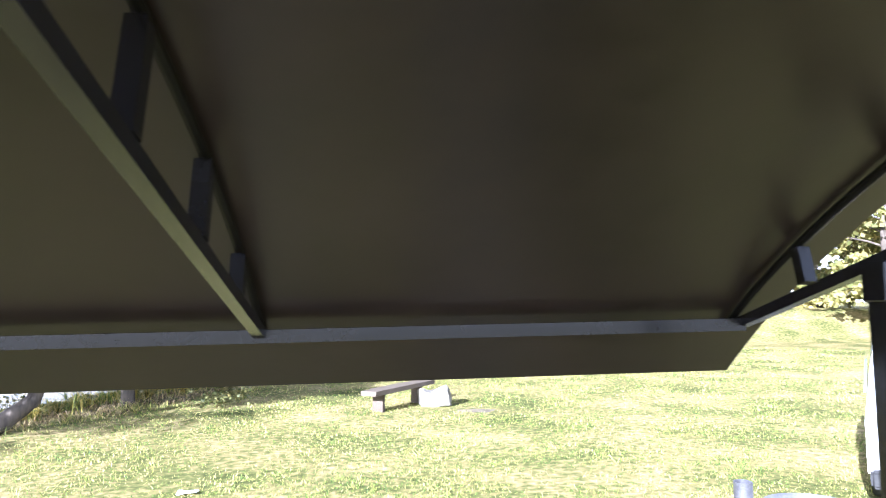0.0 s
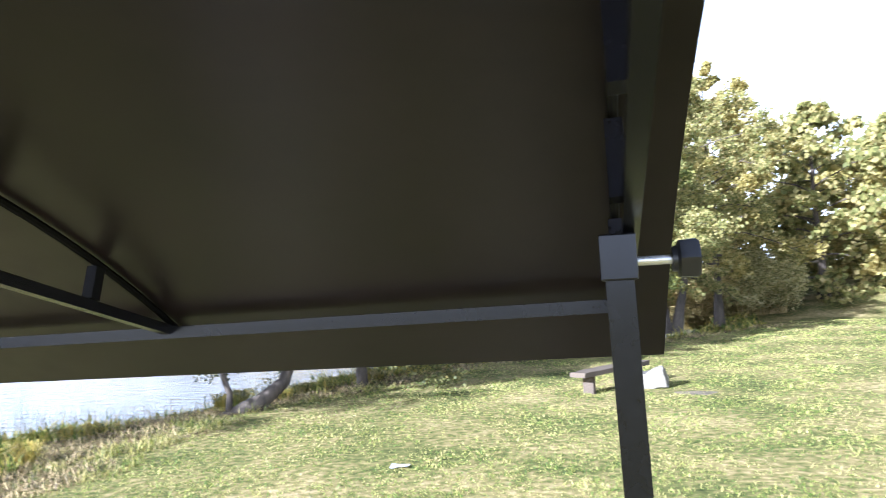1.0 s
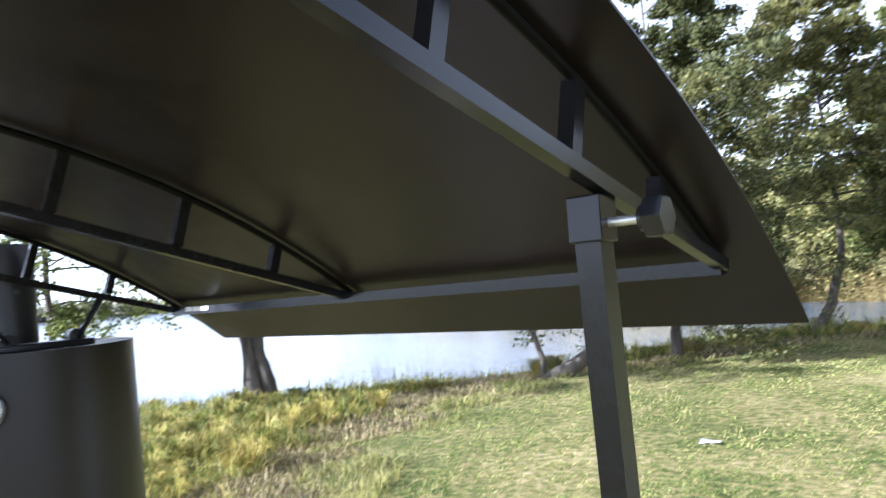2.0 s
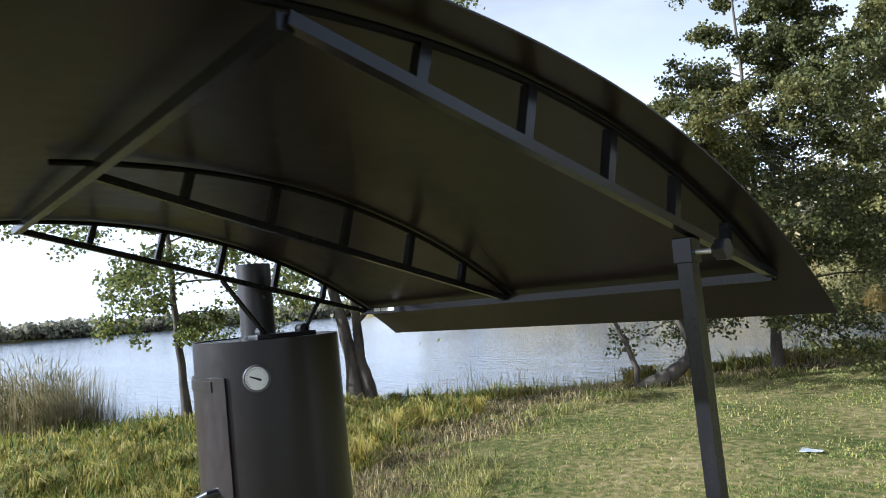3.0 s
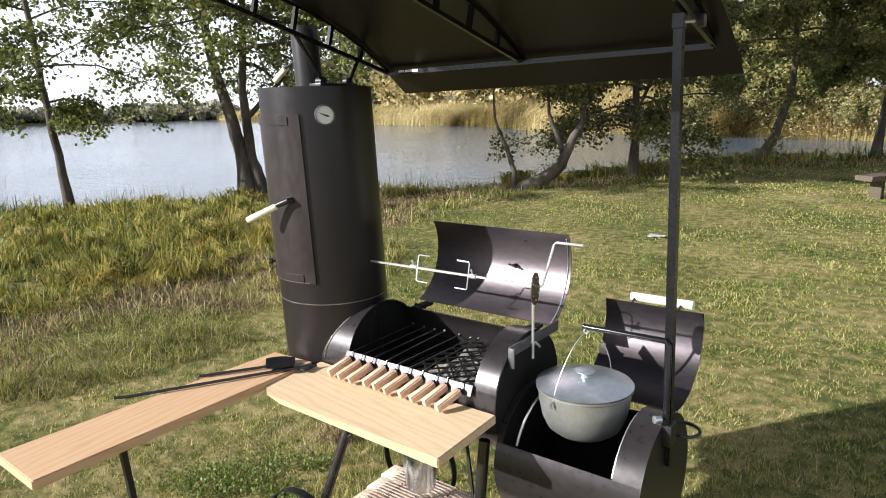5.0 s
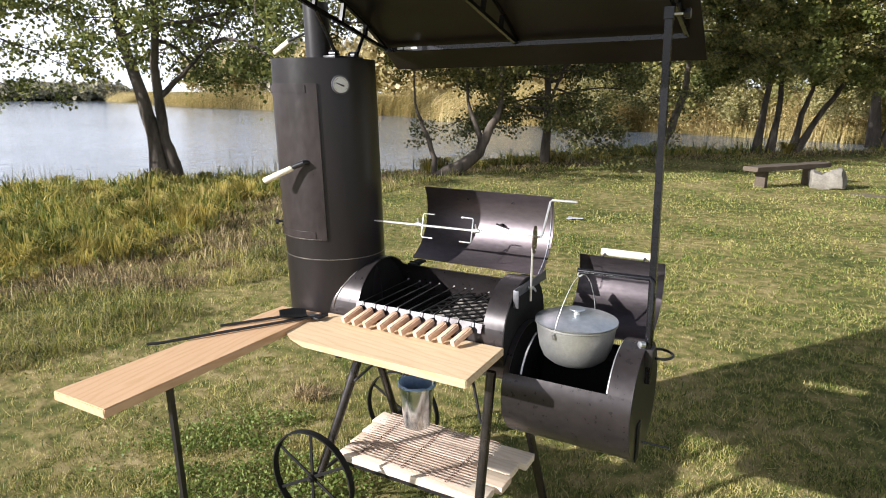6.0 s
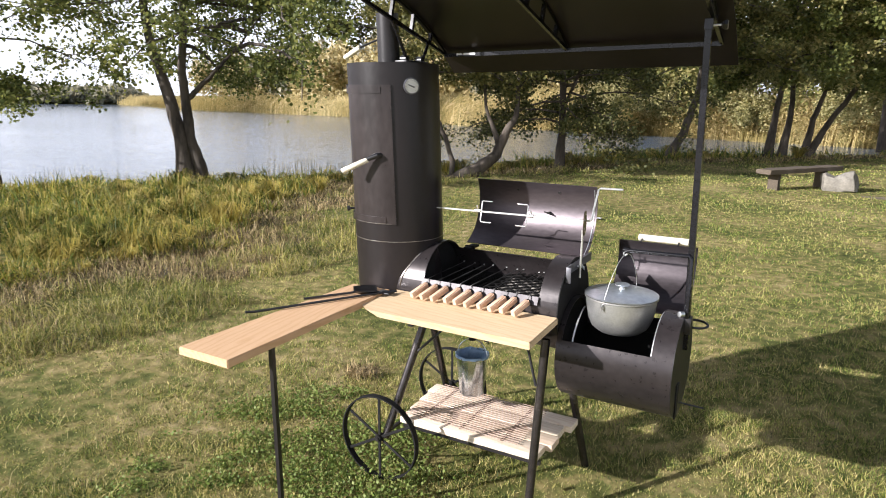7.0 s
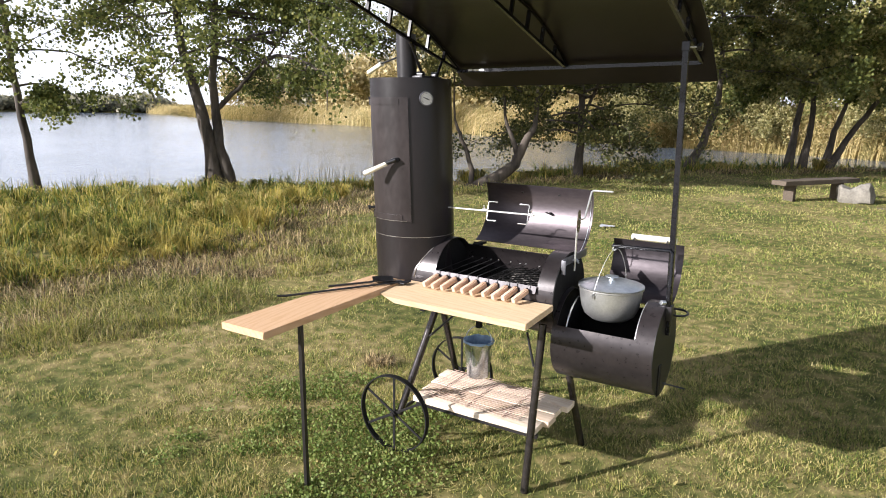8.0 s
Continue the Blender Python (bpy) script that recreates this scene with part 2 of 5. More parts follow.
TALL_BLADE = leafy("tall_grass_blades", [(0.26, (0.035, 0.06, 0.012)), (0.43, (0.14, 0.19, 0.034)), (0.58, (0.4, 0.34, 0.06)), (0.74, (0.62, 0.48, 0.18))], through_light=0.35, patch=0.8, own=0.42)
STRAW_BLADE = leafy("dry_straw_blades", [(0.3, (0.13, 0.12, 0.04)), (0.48, (0.32, 0.28, 0.11)), (0.7, (0.6, 0.5, 0.25))], through_light=0.3, patch=1.1, own=0.5, upright=0.5)
THATCH = leafy("brown_mown_thatch", [(0.28, (0.05, 0.037, 0.02)), (0.46, (0.19, 0.135, 0.065)), (0.68, (0.55, 0.42, 0.21))], through_light=0.15, patch=1.4, own=0.5, upright=0.4)
REED = leafy("golden_reeds", [(0.26, (0.15, 0.14, 0.05)), (0.4, (0.31, 0.26, 0.095)), (0.58, (0.5, 0.385, 0.16)), (0.76, (0.7, 0.56, 0.32))], through_light=0.35, patch=0.3, own=0.36)
ROUGH_BLADE = leafy("rough_green_blades", [(0.3, (0.035, 0.058, 0.012)), (0.43, (0.16, 0.2, 0.038)), (0.54, (0.38, 0.36, 0.085)), (0.7, (0.62, 0.52, 0.2))], through_light=0.38, patch=1.5, own=0.35, fine=6.0)
NEAR_REED = leafy("shore_reeds", [(0.26, (0.09, 0.095, 0.035)), (0.45, (0.23, 0.205, 0.09)), (0.62, (0.42, 0.345, 0.19)), (0.78, (0.62, 0.52, 0.34))], through_light=0.3, patch=1.2, own=0.5)
WEED = leafy("broad_weeds", [(0.25, (0.075, 0.12, 0.022)), (0.5, (0.18, 0.245, 0.052)), (0.8, (0.32, 0.35, 0.11))], upright=0.1, patch=2.5, own=0.5)
GROUND = material("meadow_soil_and_turf", (0, 0, 0), (1, 1, 1), rough=0.95, scale=0.55, fine=9.0, bump=0.02, specular=0.1, fine_amount=0.5,
                  ramp=[(0.32, (0.04, 0.052, 0.016)), (0.45, (0.12, 0.125, 0.038)), (0.55, (0.25, 0.205, 0.085)), (0.68, (0.42, 0.33, 0.18))])


def water_material():
    m = bpy.data.materials.new("lake_water")
    m.use_nodes = True
    n, l = m.node_tree.nodes, m.node_tree.links
    b = n["Principled BSDF"]
    b.inputs["Base Color"].default_value = (0.11, 0.14, 0.185, 1)
    b.inputs["Roughness"].default_value, b.inputs["IOR"].default_value = 0.11, 1.333
    b.inputs["Specular IOR Level"].default_value = 0.5
    co, mp = n.new("ShaderNodeTexCoord"), n.new("ShaderNodeMapping")
    mp.inputs["Rotation"].default_value, mp.inputs["Scale"].default_value = (0, 0, radians(35)), (1.0, 3.0, 1.0)
    w1, w2, ad, bp = n.new("ShaderNodeTexNoise"), n.new("ShaderNodeTexNoise"), n.new("ShaderNodeMath"), n.new("ShaderNodeBump")
    w1.inputs["Scale"].default_value, w1.inputs["Detail"].default_value = 1.1, 6.0
    w2.inputs["Scale"].default_value = 0.06
    ad.operation = "MULTIPLY"
    l.new(co.outputs["Object"], mp.inputs["Vector"])
    l.new(mp.outputs["Vector"], w1.inputs["Vector"])
    l.new(co.outputs["Object"], w2.inputs["Vector"])
    l.new(w1.outputs["Fac"], ad.inputs[0])
    l.new(w2.outputs["Fac"], ad.inputs[1])
    bp.inputs["Strength"].default_value, bp.inputs["Distance"].default_value = 0.9, 0.09
    l.new(ad.outputs["Value"], bp.inputs["Height"])
    l.new(bp.outputs["Normal"], b.inputs["Normal"])
    return m


WATER = water_material()


# ---- mesh helpers ----
BASE = {}


def thing(name, base, label, category, group="", kind=""):
    """A top-level Empty at its base; its parts are given in world metres."""
    ob = new(name)
    ob.empty_display_size = 0.1
    ob.location = base
    BASE[ob.name] = Vector(base)
    return tagged(ob, label, category, group, kind)


def finish(ob, mat, smooth):
    ob.data.materials.append(mat)
    if smooth:
        ob.data.shade_smooth()
        if smooth != "all":
            ob.data.set_sharp_from_angle(angle=radians(38))
    return ob


def part(name, bm, mat, parent=None, label="", smooth=True):
    """Links bm, drawn in world metres, as one mesh under a thing or a part."""
    base = BASE[parent.name] if parent else Vector((0, 0, 0))
    bmesh.ops.recalc_face_normals(bm, faces=bm.faces)
    bmesh.ops.translate(bm, vec=-base, verts=bm.verts)
    me = bpy.data.meshes.new(name)
    bm.to_mesh(me)
    bm.free()
    ob = new(name, me)
    ob.parent = parent
    BASE[ob.name] = base
    finish(ob, mat, smooth)
    return tagged(ob, label)


def B():
    return bmesh.new()


def box(bm, lo, hi, bevel=0.002, seg=2):
    lo, hi = Vector(lo), Vector(hi)
    m = Matrix.Translation((lo + hi) / 2) @ Matrix.Diagonal((*(hi - lo), 1))
    got = bmesh.ops.create_cube(bm, size=1, matrix=m)
    if bevel:
        edges = list({e for v in got["verts"] for e in v.link_edges})
        bmesh.ops.bevel(bm, geom=edges, offset=bevel, segments=seg, profile=0.5, affect="EDGES")
    return bm


def tube(bm, pts, r, seg=10, square=False, cap=True, spin=0.0):
    """A rod along pts; r is one radius or one a point. square: a box section r on each half side."""
    pts = [Vector(p) for p in pts]
    rs = list(r) if isinstance(r, (list, tuple)) else [r] * len(pts)
    if square:
        seg, rs, spin = 4, [q * math.sqrt(2) for q in rs], spin + math.pi / 4
    rings, side = [], None
    for i, p in enumerate(pts):
        a, c = pts[max(0, i - 1)], pts[min(len(pts) - 1, i + 1)]
        d = (c - a).normalized()
        if side is None:
            side = d.cross(Vector((0, 0, 1)) if abs(d.z) < 0.9 else Vector((1, 0, 0))).normalized()
        side = (side - d * side.dot(d)).normalized()
        up = d.cross(side)
        rings.append([bm.verts.new(p + rs[i] * (math.cos(spin + 2 * math.pi * k / seg) * side + math.sin(spin + 2 * math.pi * k / seg) * up)) for k in range(seg)])
    for a, b in zip(rings, rings[1:]):
        for k in range(seg):
            bm.faces.new((a[k], a[(k + 1) % seg], b[(k + 1) % seg], b[k]))
    if cap:
        bm.faces.new(rings[0])
        bm.faces.new(rings[-1])
    return bm


def lathe(bm, profile, centre, axis=(0, 0, 1), seg=32):
    """Turns (radius, height) pairs about the axis through centre."""
    q = Vector((0, 0, 1)).rotation_difference(Vector(axis).normalized())
    c, rings = Vector(centre), []
    for r, h in profile:
        rings.append([bm.verts.new(c + q @ Vector((r * math.cos(2 * math.pi * k / seg), r * math.sin(2 * math.pi * k / seg), h))) for k in range(seg)])
    for a, b in zip(rings, rings[1:]):
        for k in range(seg):
            bm.faces.new((a[k], a[(k + 1) % seg], b[(k + 1) % seg], b[k]))
    if profile[0][0] > 1e-6:
        bm.faces.new(rings[0])
    if profile[-1][0] > 1e-6:
        bm.faces.new(rings[-1])
    bmesh.ops.remove_doubles(bm, verts=bm.verts, dist=1e-6)
    return bm


def shell(bm, place, s0, s1, a0, a1, r0, r1, n):
    """A curved plate: place(s, degrees, radius) gives its corners."""
    full, rows = abs(a1 - a0) >= 359.9, []
    for i in range(n if full else n + 1):
        a = a0 + (a1 - a0) * i / n
        rows.append([bm.verts.new(place(s, a, r)) for s, r in ((s0, r0), (s0, r1), (s1, r1), (s1, r0))])
    for i in range(n):
        p, q = rows[i], rows[(i + 1) % len(rows)]
        for k in range(4):
            bm.faces.new((p[k], p[(k + 1) % 4], q[(k + 1) % 4], q[k]))
    if not full:
        bm.faces.new(rows[0])
        bm.faces.new(rows[-1])
    return bm


def lying(cy, cz):
    return lambda s, a, r: Vector((s, cy + r * math.cos(radians(a)), cz + r * math.sin(radians(a))))


def standing(cx, cy):
    return lambda s, a, r: Vector((cx + r * math.cos(radians(a)), cy + r * math.sin(radians(a)), s))


def soup(name, verts, faces, mat, parent=None, base=(0, 0, 0), smooth=False):
    """One mesh out of arrays of corners and equal-sided faces."""
    verts, faces = np.asarray(verts, np.float32) - np.asarray(base, np.float32), np.asarray(faces, np.int32)
    me = bpy.data.meshes.new(name)
    me.vertices.add(len(verts))
    me.vertices.foreach_set("co", verts.ravel())
    k = faces.shape[1]
    me.loops.add(faces.size)
    me.loops.foreach_set("vertex_index", faces.ravel())
    me.polygons.add(len(faces))
    me.polygons.foreach_set("loop_start", np.arange(0, faces.size, k, dtype=np.int32))
    me.update(calc_edges=True)
    me.validate()
    ob = new(name, me)
    ob.parent = parent
    if parent is None:
        ob.location = base
    me.materials.append(mat)
    if smooth:
        me.shade_smooth()
    return ob


# ---- ground and lake ----
NEAR_SHORE = [(-60, -40), (-40, -16), (-26, -4), (-17.5, 3.2), (-13.6, 7.6), (-11.4, 10.4), (-8.8, 13.2), (-8.0, 17.0), (-7.0, 20.6), (-4.3, 23.2), (0.0, 26.0), (4.0, 29.8)]
FAR_SHORE = [(4.0, 36.0), (-5.2, 40.3), (-9.3, 39.3), (-24.6, 45.6), (-35.3, 54.6), (-50, 59.5), (-80, 67.5), (-141, 96), (-165, 82), (-178, 34), (-190, -60), (-120, -90)]
LAKE = np.array(NEAR_SHORE + FAR_SHORE, float)


def shore_distance(x, y):
    """Metres from the lake's edge: positive on land, negative on water."""
    p = np.stack([x, y], -1)
    best, inside = np.full(x.shape, 1e9), np.zeros(x.shape, bool)
    for a, b in zip(LAKE, np.roll(LAKE, -1, 0)):
        d = b - a
        t = np.clip(((p - a) @ d) / (d @ d), 0, 1)
        best = np.minimum(best, np.hypot(*np.moveaxis(p - a - t[..., None] * d, -1, 0)))
        cross = ((a[1] > y) != (b[1] > y)) & (x < (b[0] - a[0]) * (y - a[1]) / (b[1] - a[1] + 1e-12) + a[0])
        inside ^= cross
    return np.where(inside, -best, best)


WATER_Z = -0.45


def ground_height(x, y):
    d = shore_distance(x, y)
    bank = np.clip((d + 1.2) / 4.0, 0, 1)
    bank = bank * bank * (3 - 2 * bank)
    z = -1.1 + 1.1 * bank
    wave = 0.025 * np.sin(1.1 * x + 0.4 * y) * np.sin(0.8 * y - 0.3 * x + 1.0) + 0.05 * np.sin(0.23 * x + 1.7) * np.sin(0.19 * y)
    far = np.clip((np.hypot(x, y - 2) - 6) / 10, 0, 1)
    near = np.clip((np.hypot(x + 0.3, y - 0.6) - 0.9) / 1.5, 0, 1)
    rise = np.clip((d - 1.0) / 14, 0, 1) * 1.6 * np.clip((y - 33) / 4, 0, 1) * np.clip((x + 30) / 14, 0, 1)
    return z + (wave * (0.25 + 0.75 * far)) * near * bank + rise


def build_ground():
    nr, na = 230, 360
    rad = np.concatenate([[0.002], 0.15 * (4000 / 0.15) ** (np.arange(nr - 1) / (nr - 2))])
    ang = 2 * np.pi * np.arange(na) / na
    X = -1.0 + rad[:, None] * np.cos(ang)
    Y = 2.0 + rad[:, None] * np.sin(ang)
    Z = ground_height(X, Y)
    verts = np.stack([X, Y, Z], -1).reshape(-1, 3)
    i, j = np.meshgrid(np.arange(nr - 1), np.arange(na), indexing="ij")
    a, b = i * na + j, i * na + (j + 1) % na
    faces = np.stack([a, a + na, b + na, b], -1).reshape(-1, 4)
    ob = soup("ground", verts, faces, GROUND, smooth=True)
    return tagged(ob, "grassy meadow ground with short dry turf", "ground", kind="structure")


build_ground()
bm = B()
bmesh.ops.create_grid(bm, x_segments=2, y_segments=2, size=200, matrix=Matrix.Translation((-100, 40, WATER_Z)))
tagged(part("water", bm, WATER, smooth=False), "calm grey-blue lake water with fine ripples", "lake", kind="structure")


# ---- the canopy ----
def cp(x, u, v):
    """A place on the canopy: u metres up the slope from the rear beam, v metres off the chord."""
    return Vector((x, 1.0 - 0.967 * u + 0.254 * v, 1.976 + 0.014 * x + 0.254 * u + 0.967 * v))


def arch(u, lift=0.0):
    return 0.092 + lift - (u - 0.49) ** 2 / 2.98


XL, XM, XR = -0.741, -0.132, 0.5
canopy = thing("canopy", (-0.1, 0.55, 0.86), "dark arched sheet-metal canopy on tube trusses and one post", "canopy")
bm = B()
nu, rows = 40, []
for i in range(nu + 1):
    u = -0.153 + 1.303 * i / nu
    # the free corner over the post is bent up a little
    f = max(0.0, (u - 0.6) / 0.55)
    rows.append([bm.verts.new(cp(x, u + 0.014 * f * k, arch(u, l) + 0.015 * f * f * k)) for x, l, k in ((-0.769, 0.006, 0), (0.551, 0.006, 1), (0.551, 0.0085, 1), (-0.769, 0.0085, 0))])
for a, b in zip(rows, rows[1:]):
    for k in range(4):
        bm.faces.new((a[k], a[(k + 1) % 4], b[(k + 1) % 4], b[k]))
bm.faces.new(rows[0])
bm.faces.new(rows[-1])
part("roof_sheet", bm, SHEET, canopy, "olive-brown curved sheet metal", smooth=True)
TU = 0.0067
for x in (XL, XM, XR):
    bm = B()
    tube(bm, [cp(x, 0.0, 0.0), cp(x, 0.955, 0.0)], TU, square=True)
    truss = part("truss", bm, FRAME_STEEL, canopy)
    bm = B()
    xa = x - (0.009 if x == XR else 0.0)
    tube(bm, [cp(xa, u, arch(u, -0.001)) for u in np.linspace(-0.03, 1.01, 22)], 0.005, seg=8)
    part("arch_bar", bm, BAR_PAINT, truss)
    for u in (0.158, 0.318, 0.483, 0.645, 0.805):
        bm = B()
        tube(bm, [cp(xa, u, 0.008), cp(xa, u, arch(u, -0.006))], 0.0072, square=True)
        part("strut", bm, FRAME_STEEL, truss)
for u in (0.0, 0.955):
    bm = B()
    tube(bm, [cp(XL, u, -0.0025), cp(XR, u, -0.0025)], 0.0082, square=True)
    part("beam", bm, FRAME_STEEL, canopy)
post = part("post", tube(B(), [(0.507, 0.748, 0.80), (0.488, 0.730, 2.012)], 0.0113, square=True), FRAME_STEEL, canopy)
bm = B()
box(bm, (0.4732, 0.7152, 2.009), (0.5028, 0.7448, 2.047), 0.0015)
collar = part("collar", bm, FRAME_STEEL, canopy, smooth=False)
bm = tube(B(), [(0.503, 0.730, 2.024), (0.538, 0.730, 2.024)], 0.004)
part("bolt", bm, CHROME, collar, "bright threaded bolt")
bm = B()
prof = [(0.0, 0.0), (0.010, 0.0), (0.011, 0.004), (0.0155, 0.006), (0.0162, 0.018), (0.0145, 0.021), (0.0, 0.022)]
lathe(bm, prof, (0.530, 0.730, 2.024), (1, 0, 0), 24)
for v in bm.verts:
    a = math.atan2(v.co.z - 2.024, v.co.y - 0.730)
    if math.hypot(v.co.z - 2.024, v.co.y - 0.730) > 0.0135:
        k = 1.0 + 0.08 * math.cos(6 * a)
        v.co.y, v.co.z = 0.730 + (v.co.y - 0.730) * k, 2.024 + (v.co.z - 2.024) * k
part("star_knob", bm, BLACK, collar, "black plastic star knob")
# two thin whitish strips on the front of the rear beam
for x0, x1 in ((-0.676, -0.648), (-0.642, -0.577)):
    bm = box(B(), (x0, 0.9895, 1.9625), (x1, 0.9925, 1.9725), 0.0008, 1)
    part("label_strip", bm, DIAL, canopy, "small whitish strip on the rear beam")
for y, u in ((0.66, 0.47), (0.785, 0.17)):
    bm = tube(B(), [(-0.742, y, 1.925), cp(XL, u, -0.006)], 0.007, seg=8)
    part("brace", bm, FRAME_STEEL, canopy)

# ---- the smoker grill ----
grill = thing("smoker_grill", (-0.4, 0.75, 0.0), "black steel barrel smoker grill with tower, firebox, wheels and wooden shelves", "grill")
TX, TY, TR, TZ0, TZ1 = -0.85, 0.725, 0.209, 0.835, 1.912
bm = B()
shell(bm, standing(TX, TY), TZ0, TZ1, 0, 360, TR - 0.004, TR, 64)
lathe(bm, [(0, 0), (TR - 0.005, 0), (TR - 0.005, 0.004), (0, 0.004)], (TX, TY, TZ1 - 0.008), seg=48)
lathe(bm, [(0, 0), (TR - 0.005, 0), (TR - 0.005, 0.004), (0, 0.004)], (TX, TY, TZ0 + 0.002), seg=48)
tower = part("tower", bm, TOWER_PAINT, grill, "upright black steel smoking chamber")
bm = shell(B(), standing(TX, TY), 1.124, 1.127, 0, 360, TR - 0.001, TR + 0.0015, 64)
part("weld_seam", bm, WELD, tower)
bm = shell(B(), standing(TX, TY), 1.205, 1.818, -129, -60, TR + 0.001, TR + 0.006, 20)
door = part("tower_door", bm, DOOR_PAINT, grill, "curved black steel door, shut")
for z in (1.782, 1.212):
    bm = shell(B(), standing(TX, TY), z, z + 0.028, -131, -72, TR + 0.0055, TR + 0.009, 14)
    part("strap", bm, DOOR_PAINT, door)
bm = shell(B(), standing(TX, TY), 1.2085, 1.2105, -125, -66, TR + 0.0058, TR + 0.0075, 14)
part("bright_seam", bm, WELD, door, "bright scraped lower edge")
for z in (1.80, 1.225):
    part("hinge_pin", tube(B(), [(-1.0, 0.575, z - 0.02), (-1.0, 0.575, z + 0.02)], 0.007, seg=10), TOWER_PAINT, door)
bm = tube(B(), [(-0.795, 0.527, 1.517), (-0.80, 0.497, 1.517), (-0.845, 0.475, 1.497)], [0.011, 0.012, 0.0095], seg=10)
part("latch", bm, BLACK, door)
bm = tube(B(), [(-0.838, 0.48, 1.498), (-0.843, 0.476, 1.4955), (-0.932, 0.419, 1.448), (-0.936, 0.416, 1.446)], [0.009, 0.0115, 0.0125, 0.010], seg=14)
part("door_handle", bm, WHITE_WOOD, door, "pale wooden handle")
bm = tube(B(), [(-0.99, 0.60, 1.255), (-1.03, 0.575, 1.252)], 0.006)
lathe(bm, [(0, 0), (0.012, 0.002), (0.012, 0.014), (0, 0.016)], (-1.026, 0.577, 1.252), (-0.8, -0.55, 0), 14)
part("side_knob", bm, BLACK, tower)
ga = radians(-35.6)
gn = Vector((math.cos(ga), math.sin(ga), 0))
gc = Vector((TX, TY, 1.813)) + gn * TR
bm = lathe(B(), [(0, 0), (0.034, 0.0), (0.036, 0.004), (0.036, 0.012), (0.032, 0.014), (0.031, 0.010), (0, 0.010)], gc, gn, 32)
gauge = part("thermometer", bm, GREY_STEEL, grill, "round dial thermometer with chrome rim")
bm = lathe(B(), [(0, 0), (0.0305, 0), (0.0305, 0.001), (0, 0.001)], gc + gn * 0.0105, gn, 32)
part("dial_face", bm, DIAL, gauge, "white dial face")
gs = Vector((-gn.y, gn.x, 0))
bm = B()
tube(bm, [gc + gn * 0.0125 - gs * 0.017 + Vector((0, 0, 0.006)), gc + gn * 0.0125 + gs * 0.012 - Vector((0, 0, 0.005))], [0.0016, 0.0036], seg=6)
for k in range(21):
    a = radians(-45 + 270 * k / 20)
    w = gs * math.cos(a) + Vector((0, 0, math.sin(a)))
    tube(bm, [gc + gn * 0.0117 + w * 0.024, gc + gn * 0.0117 + w * 0.0285], 0.0006, seg=4)
part("needle", bm, BLACK, gauge, "black needle and scale marks")
bm = shell(B(), standing(-0.855, 0.703), TZ1 - 0.006, 2.13, 0, 360, 0.0475, 0.05, 32)
shell(bm, standing(-0.855, 0.703), TZ1 - 0.004, TZ1 + 0.006, 0, 360, 0.05, 0.058, 32)
chimney = part("chimney", bm, BLACK_STEEL, grill, "round black chimney pipe")
bm = tube(B(), [(-0.80, 0.703, 2.03), (-0.90, 0.725, 2.03), (-1.08, 0.785, 1.995)], 0.005, seg=8)
part("damper_rod", bm, BLACK, chimney)
bm = tube(B(), [(-1.07, 0.782, 1.997), (-1.20, 0.83, 1.955)], 0.0125, seg=12)
part("damper_handle", bm, WHITE_WOOD, chimney, "pale wooden handle")
bm = B()
box(bm, (-0.775, 0.63, TZ1 - 0.002), (-0.715, 0.815, TZ1 + 0.012), 0.002)
for y in (0.66, 0.785):
    lathe(bm, [(0, 0), (0.016, 0.0), (0.016, 0.03), (0, 0.032)], (-0.757, y, TZ1 + 0.018), (1, 0, 0), 14)
bracket = part("canopy_bracket", bm, BLACK, grill)



def lean(ob):
    """Tips a part of the tower a little towards the lake, as it stands."""
    for v in ob.data.vertices:
        z = v.co.z + BASE[ob.name].z
        v.co.x += 0.0095 - 0.029 * (z - 1.2)
        v.co.y += 0.014 - 0.020 * (z - 1.2)
    for o in ob.children:
        lean(o)


for ob in (tower, door, gauge, chimney, bracket):
    lean(ob)

# main barrel
BY, BZ, BR, BX0, BX1 = 0.762, 0.908, 0.203, -0.79, 0.035
barrel_at = lying(BY, BZ)
bm = B()
shell(bm, barrel_at, BX0, BX1, 165, 406, BR - 0.004, BR, 56)
shell(bm, barrel_at, BX0, -0.598, 46, 165, BR - 0.004, BR, 32)
shell(bm, barrel_at, -0.045, BX1, 46, 165, BR - 0.004, BR, 32)
barrel = part("barrel", bm, BROWN_STEEL, grill, "horizontal steel grill barrel")
# the shade on this end disc is put into its near-black colour
bm = lathe(B(), [(0, 0), (BR, 0), (BR, 0.004), (0, 0.004)], (BX1, BY, BZ), (1, 0, 0), 56)
part("end_cap", bm, SOOT_AND_SHADE, barrel, "black steel end disc")
bm = shell(B(), barrel_at, BX0 + 0.15, BX1 - 0.004, 172, 368, BR - 0.008, BR - 0.0045, 40)
part("sooty_lining", bm, SOOT_AND_SHADE, barrel, "soot-black inside")
bm = lathe(B(), [(0, 0), (BR - 0.009, 0), (BR - 0.009, 0.004), (0, 0.004)], (-0.632, BY, BZ), (1, 0, 0), 40)
part("inner_end", bm, SOOT_AND_SHADE, barrel)
bm = B()
lip = [(0.5635, 0.9745), (0.5605, 0.976), (0.5455, 0.944), (0.5485, 0.9425)]
ends = [[bm.verts.new((x, y, z)) for y, z in lip] for x in (-0.60, -0.045)]
for k in range(4):
    bm.faces.new((ends[0][k], ends[0][(k + 1) % 4], ends[1][(k + 1) % 4], ends[1][k]))
